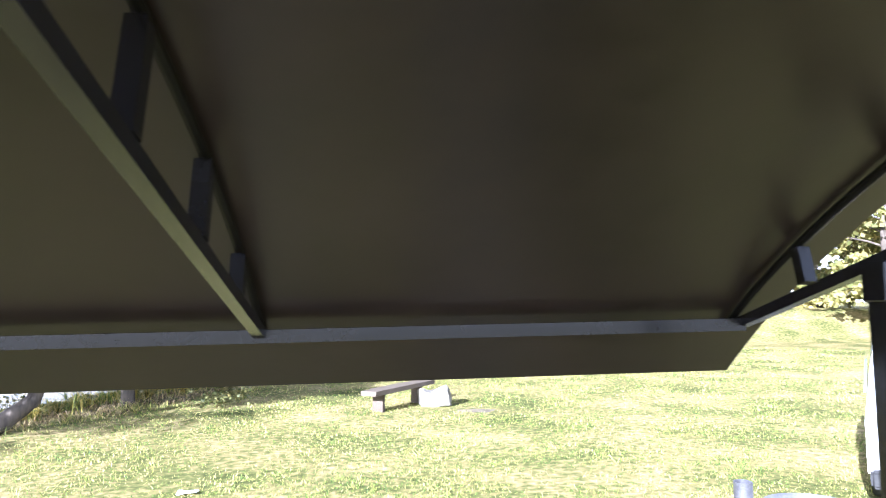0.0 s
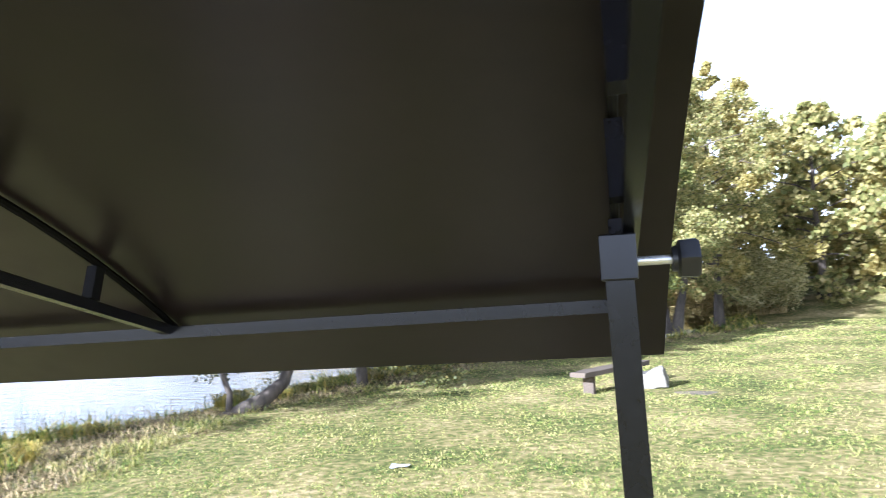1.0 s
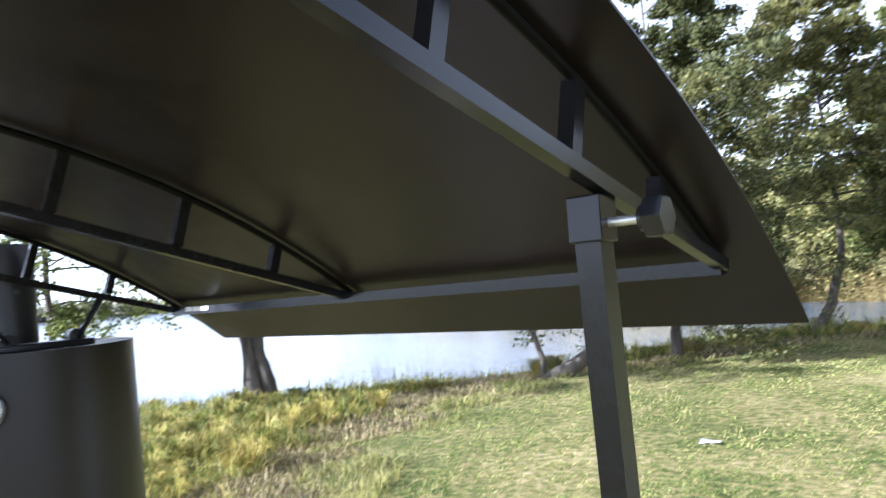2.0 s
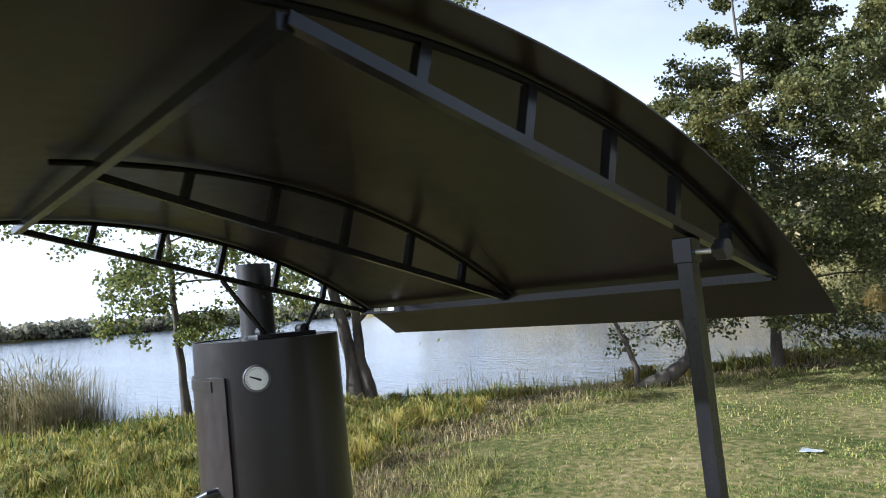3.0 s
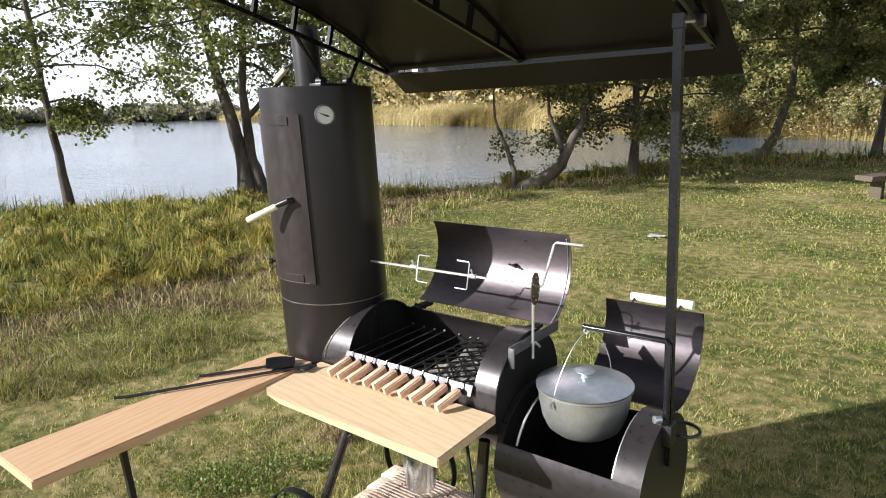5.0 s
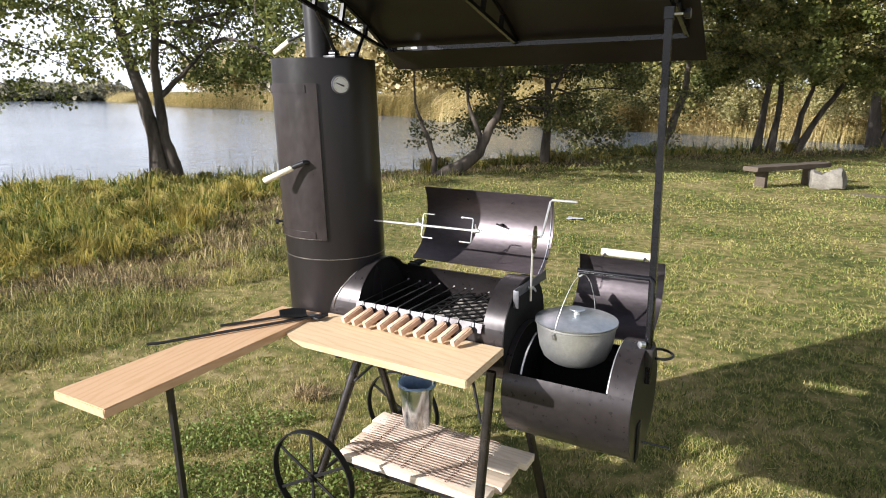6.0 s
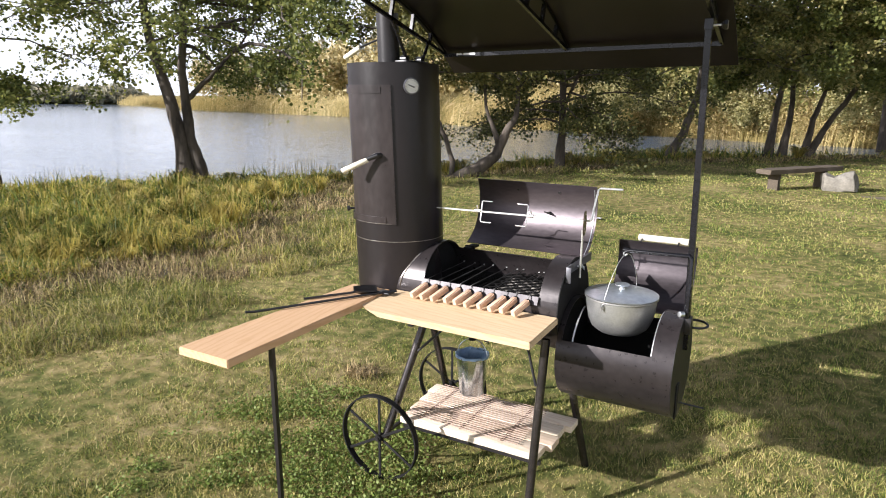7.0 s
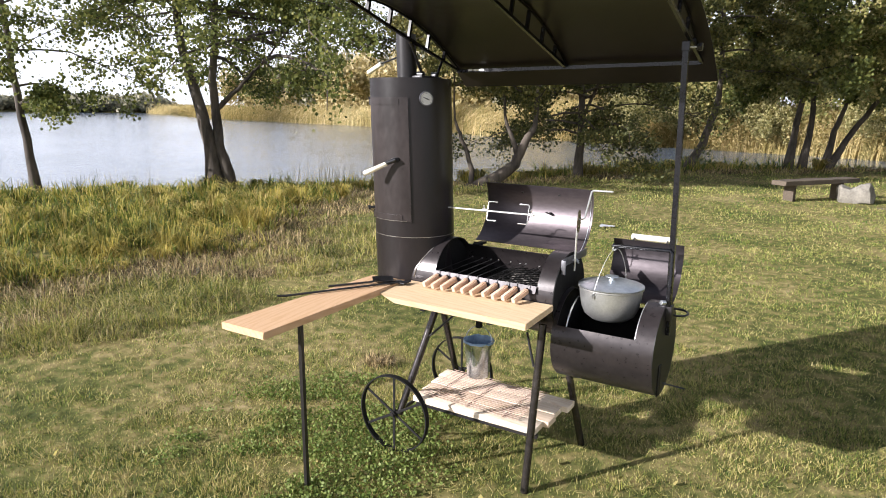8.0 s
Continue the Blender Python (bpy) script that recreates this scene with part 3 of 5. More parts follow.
for e in ends:
    bm.faces.new(e)
part("front_lip", bm, LIP_STEEL, barrel, "bright steel lip along the opening")
wr, bead = random.Random(8), []
for k in range(40):
    a = radians(88 + 88 * k / 39)
    y, z = BY + (BR + 0.001) * math.cos(a), BZ + (BR + 0.001) * math.sin(a)
    bead.append((TX + math.sqrt(max(0.0, (TR + 0.001) ** 2 - (y - TY) ** 2)) + wr.uniform(0, 0.002), y, z))
part("weld_bead", tube(B(), bead, [0.0022 + wr.uniform(0, 0.002) for _ in bead], seg=6), WELD, barrel, "lumpy bright weld against the tower")
LY, LZ, LR = 0.894, 1.268, 0.22
bm = shell(B(), lying(LY, LZ), -0.596, 0.014, -68, 28.5, LR - 0.003, LR, 36)
lid = part("barrel_lid", bm, INNER_STEEL, grill, "open curved steel lid, burnished inside")
bm = tube(B(), [(-0.41, 1.165, 1.338), (-0.14, 1.165, 1.338)], 0.0145, seg=14)
part("lid_handle", bm, WHITE_WOOD, lid, "pale wooden handle")
for x in (-0.38, -0.17):
    part("handle_bracket", tube(B(), [(x, 1.095, 1.33), (x, 1.165, 1.338)], 0.005, seg=8), BLACK, lid)
bm = tube(B(), [(-0.57, 1.02, 1.064), (-0.01, 1.02, 1.064)], 0.003, seg=6)
part("lid_rim", bm, CHROME, lid)
bm = tube(B(), [(0.002, LY + (LR - 0.005) * math.cos(radians(a)), LZ + (LR - 0.005) * math.sin(radians(a))) for a in range(-66, 28, 6)], 0.0018, seg=5)
part("side_rim", bm, ZINC, lid)
for x in (-0.55, -0.05):
    bm = tube(B(), [(x - 0.025, 0.925, 1.056), (x + 0.025, 0.925, 1.056)], 0.008, seg=10)
    box(bm, (x - 0.02, 0.895, 1.050), (x + 0.02, 0.985, 1.060), 0.001)
    part("hinge", bm, SOOT_AND_SHADE, barrel)
bm = tube(B(), [(-0.215, 1.108, 1.23), (-0.215, 1.085, 1.232)], 0.006, seg=8)
tube(bm, [(-0.235, 1.083, 1.236), (-0.20, 1.083, 1.226)], 0.0035, seg=6)
part("wing_screw", bm, SOOT_AND_SHADE, lid)

# firebox
FY, FZ, FR, FX0, FX1 = 0.757, 0.728, 0.212, 0.041, 0.497
fire_at = lying(FY, FZ)
bm = B()
shell(bm, fire_at, FX0, FX1, 157, 395, FR - 0.004, FR, 52)
shell(bm, fire_at, 0.418, FX1, 35, 157, FR - 0.004, FR, 28)
shell(bm, fire_at, FX0, 0.062, 35, 157, FR - 0.004, FR, 28)
firebox = part("firebox", bm, BROWN_STEEL, grill, "offset steel firebox drum")
bm = lathe(B(), [(0, 0), (FR, 0), (FR, 0.004), (0, 0.004)], (FX1, FY, FZ), (1, 0, 0), 48)
part("inner_wall", lathe(B(), [(0, 0), (FR - 0.005, 0), (FR - 0.005, 0.003), (0, 0.003)], (FX0 + 0.001, FY, FZ), (1, 0, 0), 40), SOOT_AND_SHADE, firebox)
part("end_cap", bm, BLACK_STEEL, firebox, "black steel end disc")
bm = shell(B(), fire_at, FX0 + 0.004, FX1 - 0.004, 170, 370, FR - 0.008, FR - 0.0045, 40)
part("sooty_lining", bm, SOOT_AND_SHADE, firebox, "soot-black inside")
bm = tube(B(), [(0.415, FY + 0.205 * math.cos(radians(a)), FZ + 0.205 * math.sin(radians(a))) for a in range(36, 157, 8)], 0.003, seg=6)
part("rim_bead", bm, CHROME, firebox)
bm = tube(B(), [(0.10, FY + 0.19 * math.cos(radians(a)), FZ + 0.19 * math.sin(radians(a))) for a in range(100, 161, 8)], 0.004, seg=6)
part("support_bar", bm, CHROME, firebox)
bm = tube(B(), [(FX1, 0.774, 0.558), (0.592, 0.807, 0.540)], 0.004, seg=8)
part("damper_rod", bm, BLACK, firebox)
bm = B()
box(bm, (FX1 + 0.003, 0.662, 0.530), (FX1 + 0.009, 0.707, 0.675), 0.002)
part("air_slide", bm, SOOT_AND_SHADE, firebox)
bm = tube(B(), [(0.532 + 0.045 * math.cos(a), 0.81 + 0.033 * math.sin(a), 0.890 + 0.006 * math.sin(a)) for a in np.linspace(-2.6, 2.6, 20)], 0.005, seg=8)
part("ring_handle", bm, BLACK, firebox)
bm = B()
box(bm, (0.478, 0.712, 0.872), (0.526, 0.762, 0.937), 0.003)
part("post_socket", bm, BLACK_STEEL, firebox)
# its lid: an arc from the rear edge of the opening, thrown back
P0, P1 = Vector((0.950, 0.866)), Vector((1.258, 1.108))
mid, half = (P0 + P1) / 2, (P1 - P0).length / 2
away = Vector((-(P1 - P0).y, (P1 - P0).x)).normalized()
cc = mid + away * math.sqrt(FR * FR - half * half)
a0 = math.degrees(math.atan2(P0.y - cc.y, P0.x - cc.x))
a1 = math.degrees(math.atan2(P1.y - cc.y, P1.x - cc.x))
bm = shell(B(), lying(cc.x, cc.y), 0.088, 0.448, a0, a1, FR - 0.003, FR, 30)
flid = part("firebox_lid", bm, LID_STEEL, grill, "open curved firebox lid")
bm = tube(B(), [(0.172, 1.295, 1.119), (0.400, 1.295, 1.119)], 0.0165, seg=14)
part("lid_handle", bm, WHITE_WOOD, flid, "pale wooden handle")
for x in (0.19, 0.36):
    part("handle_bracket", tube(B(), [(x, 1.255, 1.104), (x, 1.295, 1.121)], 0.005, seg=8), BLACK, flid)

# legs, wheels, rails
for top, foot in (((-0.007, 0.565, 0.80), (-0.015, 0.450, 0.0)), ((-0.06, 0.88, 0.78), (0.055, 1.03, 0.0)), ((-0.625, 0.62, 0.75), (-0.728, 0.44, 0.215)), ((-0.70, 0.80, 0.72), (-0.748, 1.06, 0.21))):
    part("leg", tube(B(), [top, foot], 0.0185, seg=18), LEG_STEEL, grill)
for top, foot in (((-0.10, 0.60, 0.735), (-0.028, 0.53, 0.60)), ((-0.52, 0.62, 0.735), (-0.63, 0.57, 0.62))):
    part("gusset", tube(B(), [top, foot], 0.006, seg=8), BLACK_STEEL, grill)
part("axle", tube(B(), [(-0.742, 0.39, 0.222), (-0.742, 1.13, 0.222)], 0.009, seg=10), BLACK_STEEL, grill)
WR = 0.206
for y in (0.415, 1.11):
    wheel_at = lambda s, a, r, y=y: Vector((-0.744 + r * math.cos(radians(a)), s, 0.222 + r * math.sin(radians(a))))
    bm = shell(B(), wheel_at, y - 0.015, y + 0.015, 0, 360, WR - 0.006, WR, 48)
    wheel = part("wheel", bm, SOOT_AND_SHADE, grill, "black flat-iron spoked wheel")
    bm = lathe(B(), [(0, -0.018), (0.016, -0.018), (0.016, 0.018), (0, 0.018)], (-0.744, y, 0.222), (0, 1, 0), 16)
    part("hub", bm, SOOT_AND_SHADE, wheel)
    for k in range(6):
        a = radians(30 + 60 * k)
        bm = box(B(), (0.012, -0.003, -0.0065), (0.198, 0.003, 0.0065), 0.001, 1)
        bmesh.ops.transform(bm, matrix=Matrix.Translation((-0.744, y, 0.222)) @ Matrix.Rotation(-a, 4, "Y"), verts=bm.verts)
        part("spoke", bm, SOOT_AND_SHADE, wheel)
for y in (0.56, 0.945):
    part("shelf_rail", tube(B(), [(-0.70, y, 0.238), (-0.005, y, 0.238)], 0.009, square=True), BLACK_STEEL, grill)
for k, (x0, x1) in enumerate(((-0.715, -0.015), (-0.725, 0.012), (-0.735, 0.0), (-0.75, 0.03))):
    y = 0.545 + 0.104 * k
    bm = box(B(), (x0, y, 0.248), (x1, y + 0.097, 0.28), 0.003)
    part("shelf_plank", bm, ROUGH_PINE, grill, "rough pale pine plank")
part("drain_pipe", tube(B(), [(-0.45, 0.77, 0.71), (-0.45, 0.77, 0.645)], 0.018, seg=14), SOOT_AND_SHADE, grill)

# wooden shelves
bm = B()
T0, T1 = 0.879, 0.909
outline = [(-0.69, 0.262), (0.043, 0.262), (0.045, 0.553), (-0.735, 0.553), (-0.765, 0.315)]
lo = [bm.verts.new((x + (0.045 if x < -0.68 else 0.0), y + (0.018 if x < -0.68 and y < 0.5 else 0.0), T0 - 0.004 - 0.04 * (0.54 - y))) for x, y in outline]
hi = [bm.verts.new((x, y, T1 - 0.004 - 0.04 * (0.54 - y))) for x, y in outline]
bm.faces.new(lo)
bm.faces.new(hi)
for k in range(5):
    bm.faces.new((lo[k], lo[(k + 1) % 5], hi[(k + 1) % 5], hi[k]))
bmesh.ops.bevel(bm, geom=list(bm.edges), offset=0.003, segments=2, affect="EDGES")
part("front_shelf", bm, PINE, grill, "pale pine front shelf board")
for x in (-0.5, -0.15):
    part("shelf_bracket", tube(B(), [(x, 0.30, 0.855), (x, 0.62, 0.865)], 0.010, square=True), BLACK_STEEL, grill)
bm = B()
outline = [(-0.985, -0.445), (-0.742, -0.447), (-0.752, 0.525), (-0.955, 0.515)]
lo = [bm.verts.new((x, y, T0)) for x, y in outline]
hi = [bm.verts.new((x, y, T1)) for x, y in outline]
bm.faces.new(lo)
bm.faces.new(hi)
for k in range(4):
    bm.faces.new((lo[k], lo[(k + 1) % 4], hi[(k + 1) % 4], hi[k]))
bmesh.ops.bevel(bm, geom=list(bm.edges), offset=0.003, segments=2, affect="EDGES")
side = part("side_shelf", bm, REDDISH, grill, "long reddish wooden side board")
part("prop_leg", tube(B(), [(-0.803, -0.183, 0.88), (-0.887, -0.086, 0.0)], 0.0088, square=True), BLACK_STEEL, side, "thin black prop leg")

# diamond grate over an ash bed inside the barrel
bm = B()
for k in range(-6, 8):
    for sgn in (1, -1):
        c = -0.19 + 0.06 * k
        xa, xb = c - sgn * 0.17, c + sgn * 0.17
        ta, tb = (-0.33 - xa) / (xb - xa), (-0.05 - xa) / (xb - xa)
        t0, t1 = max(0, min(ta, tb)), min(1, max(ta, tb))
        if t1 - t0 > 0.05:
            tube(bm, [(xa + (xb - xa) * t, 0.60 + 0.34 * t, 0.955 + 0.002 * sgn) for t in (t0, t1)], 0.0038, seg=5)
part("mesh_grate", bm, SOOT_AND_SHADE, grill, "black diamond mesh grate")
bm = B()
bmesh.ops.create_grid(bm, x_segments=26, y_segments=18, size=0.5, matrix=Matrix.Translation((-0.185, 0.78, 0.925)) @ Matrix.Diagonal((0.26, 0.34, 1, 1)))
for v in bm.verts:
    v.co.z += 0.012 * noise.noise(v.co * 14.0) + 0.006 * noise.noise(v.co * 40.0)
part("ash_bed", bm, ASH, grill, "pale grey ash and burnt crumbs")
bm = B()
for k in range(11):
    x = -0.63 + 0.03 * k
    tube(bm, [(x, 0.58, 0.912), (x, 0.955, 0.912)], 0.003, seg=5)
part("charcoal_grate", bm, SOOT_AND_SHADE, grill)

# rest for the spit on the end cap
bm = B()
box(bm, (0.0405, 0.635, 1.062), (0.046, 0.955, 1.098), 0.001)
box(bm, (0.0405, 0.632, 1.03), (0.062, 0.638, 1.096), 0.001)
rest = part("spit_rest", bm, GREY_STEEL, grill, "bright flat steel bracket")
bm = tube(B(), [(0.064, 0.745, 1.03), (0.066, 0.742, 1.235)], 0.0045, seg=8)
part("rest_rod", bm, CHROME, rest)
dn = Vector((1.0, 0.16, 0.0)).normalized()
bm = lathe(B(), [(0, 0), (0.036, 0), (0.036, 0.004), (0, 0.004)], (0.072, 0.740, 1.266), dn, 28)
for v in bm.verts:
    v.co.z = 1.266 + (v.co.z - 1.266) * 1.45
disc = part("rest_disc", bm, BRASS, rest, "brown oval bearing plate")
ds = Vector((-dn.y, dn.x, 0))
for k in range(6):
    a = radians(30 + 60 * k)
    c = Vector((0.072, 0.740, 1.266)) + ds * 0.025 * math.cos(a) + Vector((0, 0, 0.037 * math.sin(a))) + dn * 0.004
    part("screw", lathe(B(), [(0, 0), (0.0035, 0), (0.003, 0.002), (0, 0.0025)], c, dn, 8), CHROME, disc)
bm = tube(B(), [(0.036, 0.765, 1.075), (0.075, 0.765, 1.073)], 0.004, seg=8)
tube(bm, [(0.07, 0.75, 1.085), (0.07, 0.78, 1.06)], 0.004, seg=6)
part("wing_nut", bm, CHROME, rest)

# ---- loose things on the grill ----
spit = thing("rotisserie_spit", (-0.27, 0.735, 1.27), "bright steel rotisserie spit with two forks and a crank", "spit")
bm = tube(B(), [(-0.645, 0.74, 1.269), (-0.62, 0.74, 1.2695), (0.10, 0.735, 1.278)], [0.001, 0.0033, 0.0033], square=True)
part("rod", bm, CHROME, spit)
bm = tube(B(), [(0.095, 0.735, 1.278), (0.101, 0.74, 1.285), (0.104, 0.805, 1.398), (0.112, 0.808, 1.405), (0.207, 0.802, 1.407)], 0.0045, seg=8)
part("crank", bm, CHROME, spit)
for x, way in ((-0.40, 1), (-0.18, -1)):
    bm = tube(B(), [(x + way * 0.05, 0.745, 1.319), (x + way * 0.004, 0.745, 1.319), (x, 0.745, 1.314), (x, 0.736, 1.274), (x, 0.727, 1.232), (x + way * 0.004, 0.727, 1.227), (x + way * 0.05, 0.727, 1.227)], 0.0024, seg=7)
    fork = part("fork", bm, CHROME, spit)
    bm = tube(B(), [(x - way * 0.004, 0.736, 1.274), (x - way * 0.03, 0.736, 1.274)], 0.008, seg=10)
    tube(bm, [(x - way * 0.018, 0.736, 1.28), (x - way * 0.018, 0.728, 1.30)], 0.003, seg=6)
    part("fork_screw", bm, CHROME, fork)

handle_xs = [-0.567 + 0.0535 * k for k in range(10)]
first = thing("skewer", (handle_xs[0], 0.44, 0.92), "flat steel skewer with a pale squared wooden handle", "skewer", "skewers across the grill")
x = handle_xs[0]
rs = random.Random(4)
bm = tube(B(), [(x - 0.031, 0.464, 0.9210), (x - 0.0295, 0.468, 0.9222), (x - 0.002, 0.540, 0.9545), (x - 0.001, 0.544, 0.956)], [0.0105, 0.0128, 0.0122, 0.0095], square=True)
bmesh.ops.bevel(bm, geom=[e for e in bm.edges if e.calc_length() > 0.03], offset=0.004, segments=2, affect="EDGES")
part("handle", bm, PEG_WOOD, first, "squared wooden handle with rounded edges")
bm = tube(B(), [(x, 0.540, 0.955), (x, 0.556, 0.980), (x, 0.60, 0.981), (x, 0.89, 0.985), (x, 0.893, 0.985), (x, 0.899, 0.985)], [0.0016, 0.0016, 0.0013, 0.0013, 0.0032, 0.0028], square=True)
part("blade", bm, SKEWER_STEEL, first)
part("tip", tube(B(), [(x, 0.892, 0.987), (x, 0.899, 0.988)], [0.0042, 0.003], seg=6), CHROME, first, "bright bent tip")
bm = lathe(B(), [(0, 0), (0.009, 0), (0.009, 0.004), (0, 0.004)], (x, 0.544, 0.9585), (0, 0.95, 0.3), 10)
part("stop", bm, SOOT_AND_SHADE, first)
for k, x in enumerate(handle_xs[1:], 1):
    copy_thing(first, pose(x + rs.uniform(-0.005, 0.005), 0.44 + rs.uniform(-0.006, 0.008), 0.92, 0, 0, rs.uniform(-4, 3)))

pot = thing("cauldron", (0.241, 0.755, 0.825), "grey cast aluminium cauldron with lid, hung over the firebox", "pot")
PC = (0.241, 0.755, 0.0)
bm = lathe(B(), [(0, 0.822), (0.055, 0.823), (0.09, 0.832), (0.115, 0.852), (0.130, 0.885), (0.139, 0.93), (0.144, 0.972), (0.149, 0.976), (0.149, 0.982), (0.140, 0.982), (0.132, 0.93), (0.10, 0.85), (0, 0.835)], PC, seg=48)
part("body", bm, ALUMINIUM, pot, "dull cast aluminium bowl")
bm = lathe(B(), [(0, 0.985), (0.148, 0.984), (0.149, 0.987), (0.12, 0.996), (0.07, 1.004), (0, 1.007)], PC, seg=48)
lid_p = part("lid", bm, ZINC, pot, "shiny shallow domed lid")
bm = lathe(B(), [(0, 1.005), (0.013, 1.006), (0.010, 1.019), (0.028, 1.023), (0.030, 1.028), (0, 1.031)], PC, seg=20)
part("knob", bm, ZINC, lid_p)
e0, e1 = Vector((0.205, 0.611, 0.962)), Vector((0.268, 0.902, 0.97))
top_p = Vector((0.252, 0.742, 1.158))
pts = []
for k in range(17):
    t = k / 16
    s = math.sin(math.pi * t)
    q = e0.lerp(e1, t) + (top_p - e0.lerp(e1, 0.5)) * (s ** 0.75)
    pts.append(q)
part("bail", tube(B(), pts, 0.0013, seg=7), CHROME, pot, "bright wire bail")
for e in (e0, e1):
    w = (e - Vector((0.241, 0.755, e.z))).normalized()
    bm = tube(B(), [e - w * 0.012 + Vector((0, 0, 0.01)), e + w * 0.008, e + w * 0.004 - Vector((0, 0, 0.012))], 0.0045, seg=7)
    part("ear", bm, ALUMINIUM, pot)
hanger = thing("pot_hanger", (0.486, 0.728, 0.90), "bent dark steel hanger arm clamped beside the post", "hanger")
part("arm", tube(B(), [(0.508, 0.722, 0.915), (0.504, 0.724, 1.171), (0.496, 0.727, 1.182), (0.25, 0.744, 1.172), (0.238, 0.745, 1.173)], 0.0085, seg=10), FRAME_STEEL, hanger)
part("hook", tube(B(), [(0.245, 0.744, 1.17), (0.240, 0.744, 1.155), (0.248, 0.744, 1.15), (0.256, 0.744, 1.158)], 0.003, seg=6), CHROME, hanger)
part("clamp_screw", lathe(B(), [(0, 0), (0.011, 0), (0.011, 0.02), (0, 0.022)], (0.496, 0.706, 0.955), (-0.6, -0.8, 0.1), 12), ZINC, hanger)

bucket = thing("bucket", (-0.449, 0.77, 0.376), "small galvanised zinc bucket hanging under the barrel", "bucket")
bm = lathe(B(), [(0, 0.378), (0.056, 0.376), (0.058, 0.38), (0.076, 0.566), (0.081, 0.568), (0.081, 0.573), (0.075, 0.573), (0.056, 0.386), (0, 0.384)], (-0.449, 0.77, 0), seg=32)
part("body", bm, BUCKET_ZINC, bucket)
bm = tube(B(), [(-0.449 + 0.079 * math.cos(a), 0.77 + 0.01 * math.sin(a), 0.565 + 0.082 * math.sin(a)) for a in np.linspace(0, math.pi, 17)], 0.0025, seg=6)
part("bail", bm, ZINC, bucket)

bm = B()
rb, rings = random.Random(5), []
for rad, z in ((0.060, 0.50), (0.067, 0.55), (0.0735, 0.573), (0.079, 0.578), (0.0825, 0.574), (0.0828, 0.566)):
    rings.append([])
    for k in range(30):
        a = 2 * math.pi * k / 30
        q = rad + 0.006 * noise.noise(Vector((3 * math.cos(a), 3 * math.sin(a), z * 30)))
        rings[-1].append(bm.verts.new((-0.449 + q * math.cos(a), 0.77 + q * math.sin(a), z + rb.uniform(-0.003, 0.003))))
for p, q in zip(rings, rings[1:]):
    for k in range(30):
        bm.faces.new((p[k], p[(k + 1) % 30], q[(k + 1) % 30], q[k]))
part("bag_liner", bm, BLUE_BAG, bucket, "blue plastic bag folded over the rim")
grid = thing("wire_grate", (-0.4, 0.75, 0.28), "steel wire grill grate lying on the lower shelf", "grate")
for k in range(21):
    y = 0.575 + 0.0185 * k
    part("wire", tube(B(), [(-0.70 + 0.002 * (k % 3), y, 0.290), (-0.115 - 0.003 * (k % 2), y, 0.290)], 0.0019, seg=6), RUSTY_WIRE, grid)
for x in (-0.62, -0.41, -0.2):
    part("cross_bar", tube(B(), [(x, 0.572, 0.2845), (x, 0.95, 0.2845)], 0.0026, seg=6), RUSTY_WIRE, grid)

shovel = thing("ash_shovel", (-0.86, 0.33, 0.91), "small black iron ash shovel lying on the side board", "shovel")
part("shaft", tube(B(), [(-0.975, 0.195, 0.916), (-0.855, 0.365, 0.918), (-0.84, 0.385, 0.92)], 0.0055, seg=8), BLACK, shovel)
bm = B()
ns = 8
va = []
for i in range(ns + 1):
    for j in range(5):
        s, q = i / ns, (j - 2) / 2
        wid = 0.03 + 0.012 * math.sin(math.pi * s)
        va.append(bm.verts.new((-0.845 + 0.075 * s + 0.03 * q * (wid / 0.03), 0.38 + 0.075 * s - 0.03 * q * (wid / 0.03), 0.916 + 0.018 * q * q - 0.004 * s)))
for i in range(ns):
    for j in range(4):
        bm.faces.new((va[i * 5 + j], va[i * 5 + j + 1], va[(i + 1) * 5 + j + 1], va[(i + 1) * 5 + j]))
bmesh.ops.solidify(bm, geom=list(bm.faces), thickness=0.003)
part("blade", bm, BLACK, shovel)
poker = thing("fire_poker", (-0.9, 0.2, 0.91), "long black iron poker lying on the side board", "poker")
part("shaft", tube(B(), [(-1.045, -0.075, 0.920), (-1.02, -0.045, 0.918), (-0.75, 0.43, 0.917), (-0.70, 0.50, 0.917)], 0.0055, seg=8), BLACK, poker)
part("flat_tip", box(B(), (-0.765, 0.44, 0.911), (-0.70, 0.485, 0.918), 0.002), BLACK, poker)

# ---- trees ----
def along(path, z):
    """The place on a stem at height z."""
    for a, b in zip(path, path[1:]):
        if a.z <= z <= b.z:
            return a.lerp(b, (z - a.z) / max(1e-6, b.z - a.z))
    return path[-1].copy()


def leaf_soup(points, size, rng, droop=0.3, broad=0.45):
    """Small folded leaves about the points, each of four corners."""
    n = len(points)
    d = rng.normal(size=(n, 3))
    d[:, 2] -= droop
    d /= np.linalg.norm(d, axis=1, keepdims=True)
    e = np.cross(d, rng.normal(size=(n, 3)))
    e /= np.linalg.norm(e, axis=1, keepdims=True)
    k = size * rng.uniform(0.6, 1.25, (n, 1))
    p = np.asarray(points)
    v = np.stack([p, p + d * k * 0.55 + e * k * broad, p + d * k, p + d * k * 0.5 - e * k * broad], 1).reshape(-1, 3)
    return v, np.arange(4 * n).reshape(n, 4)


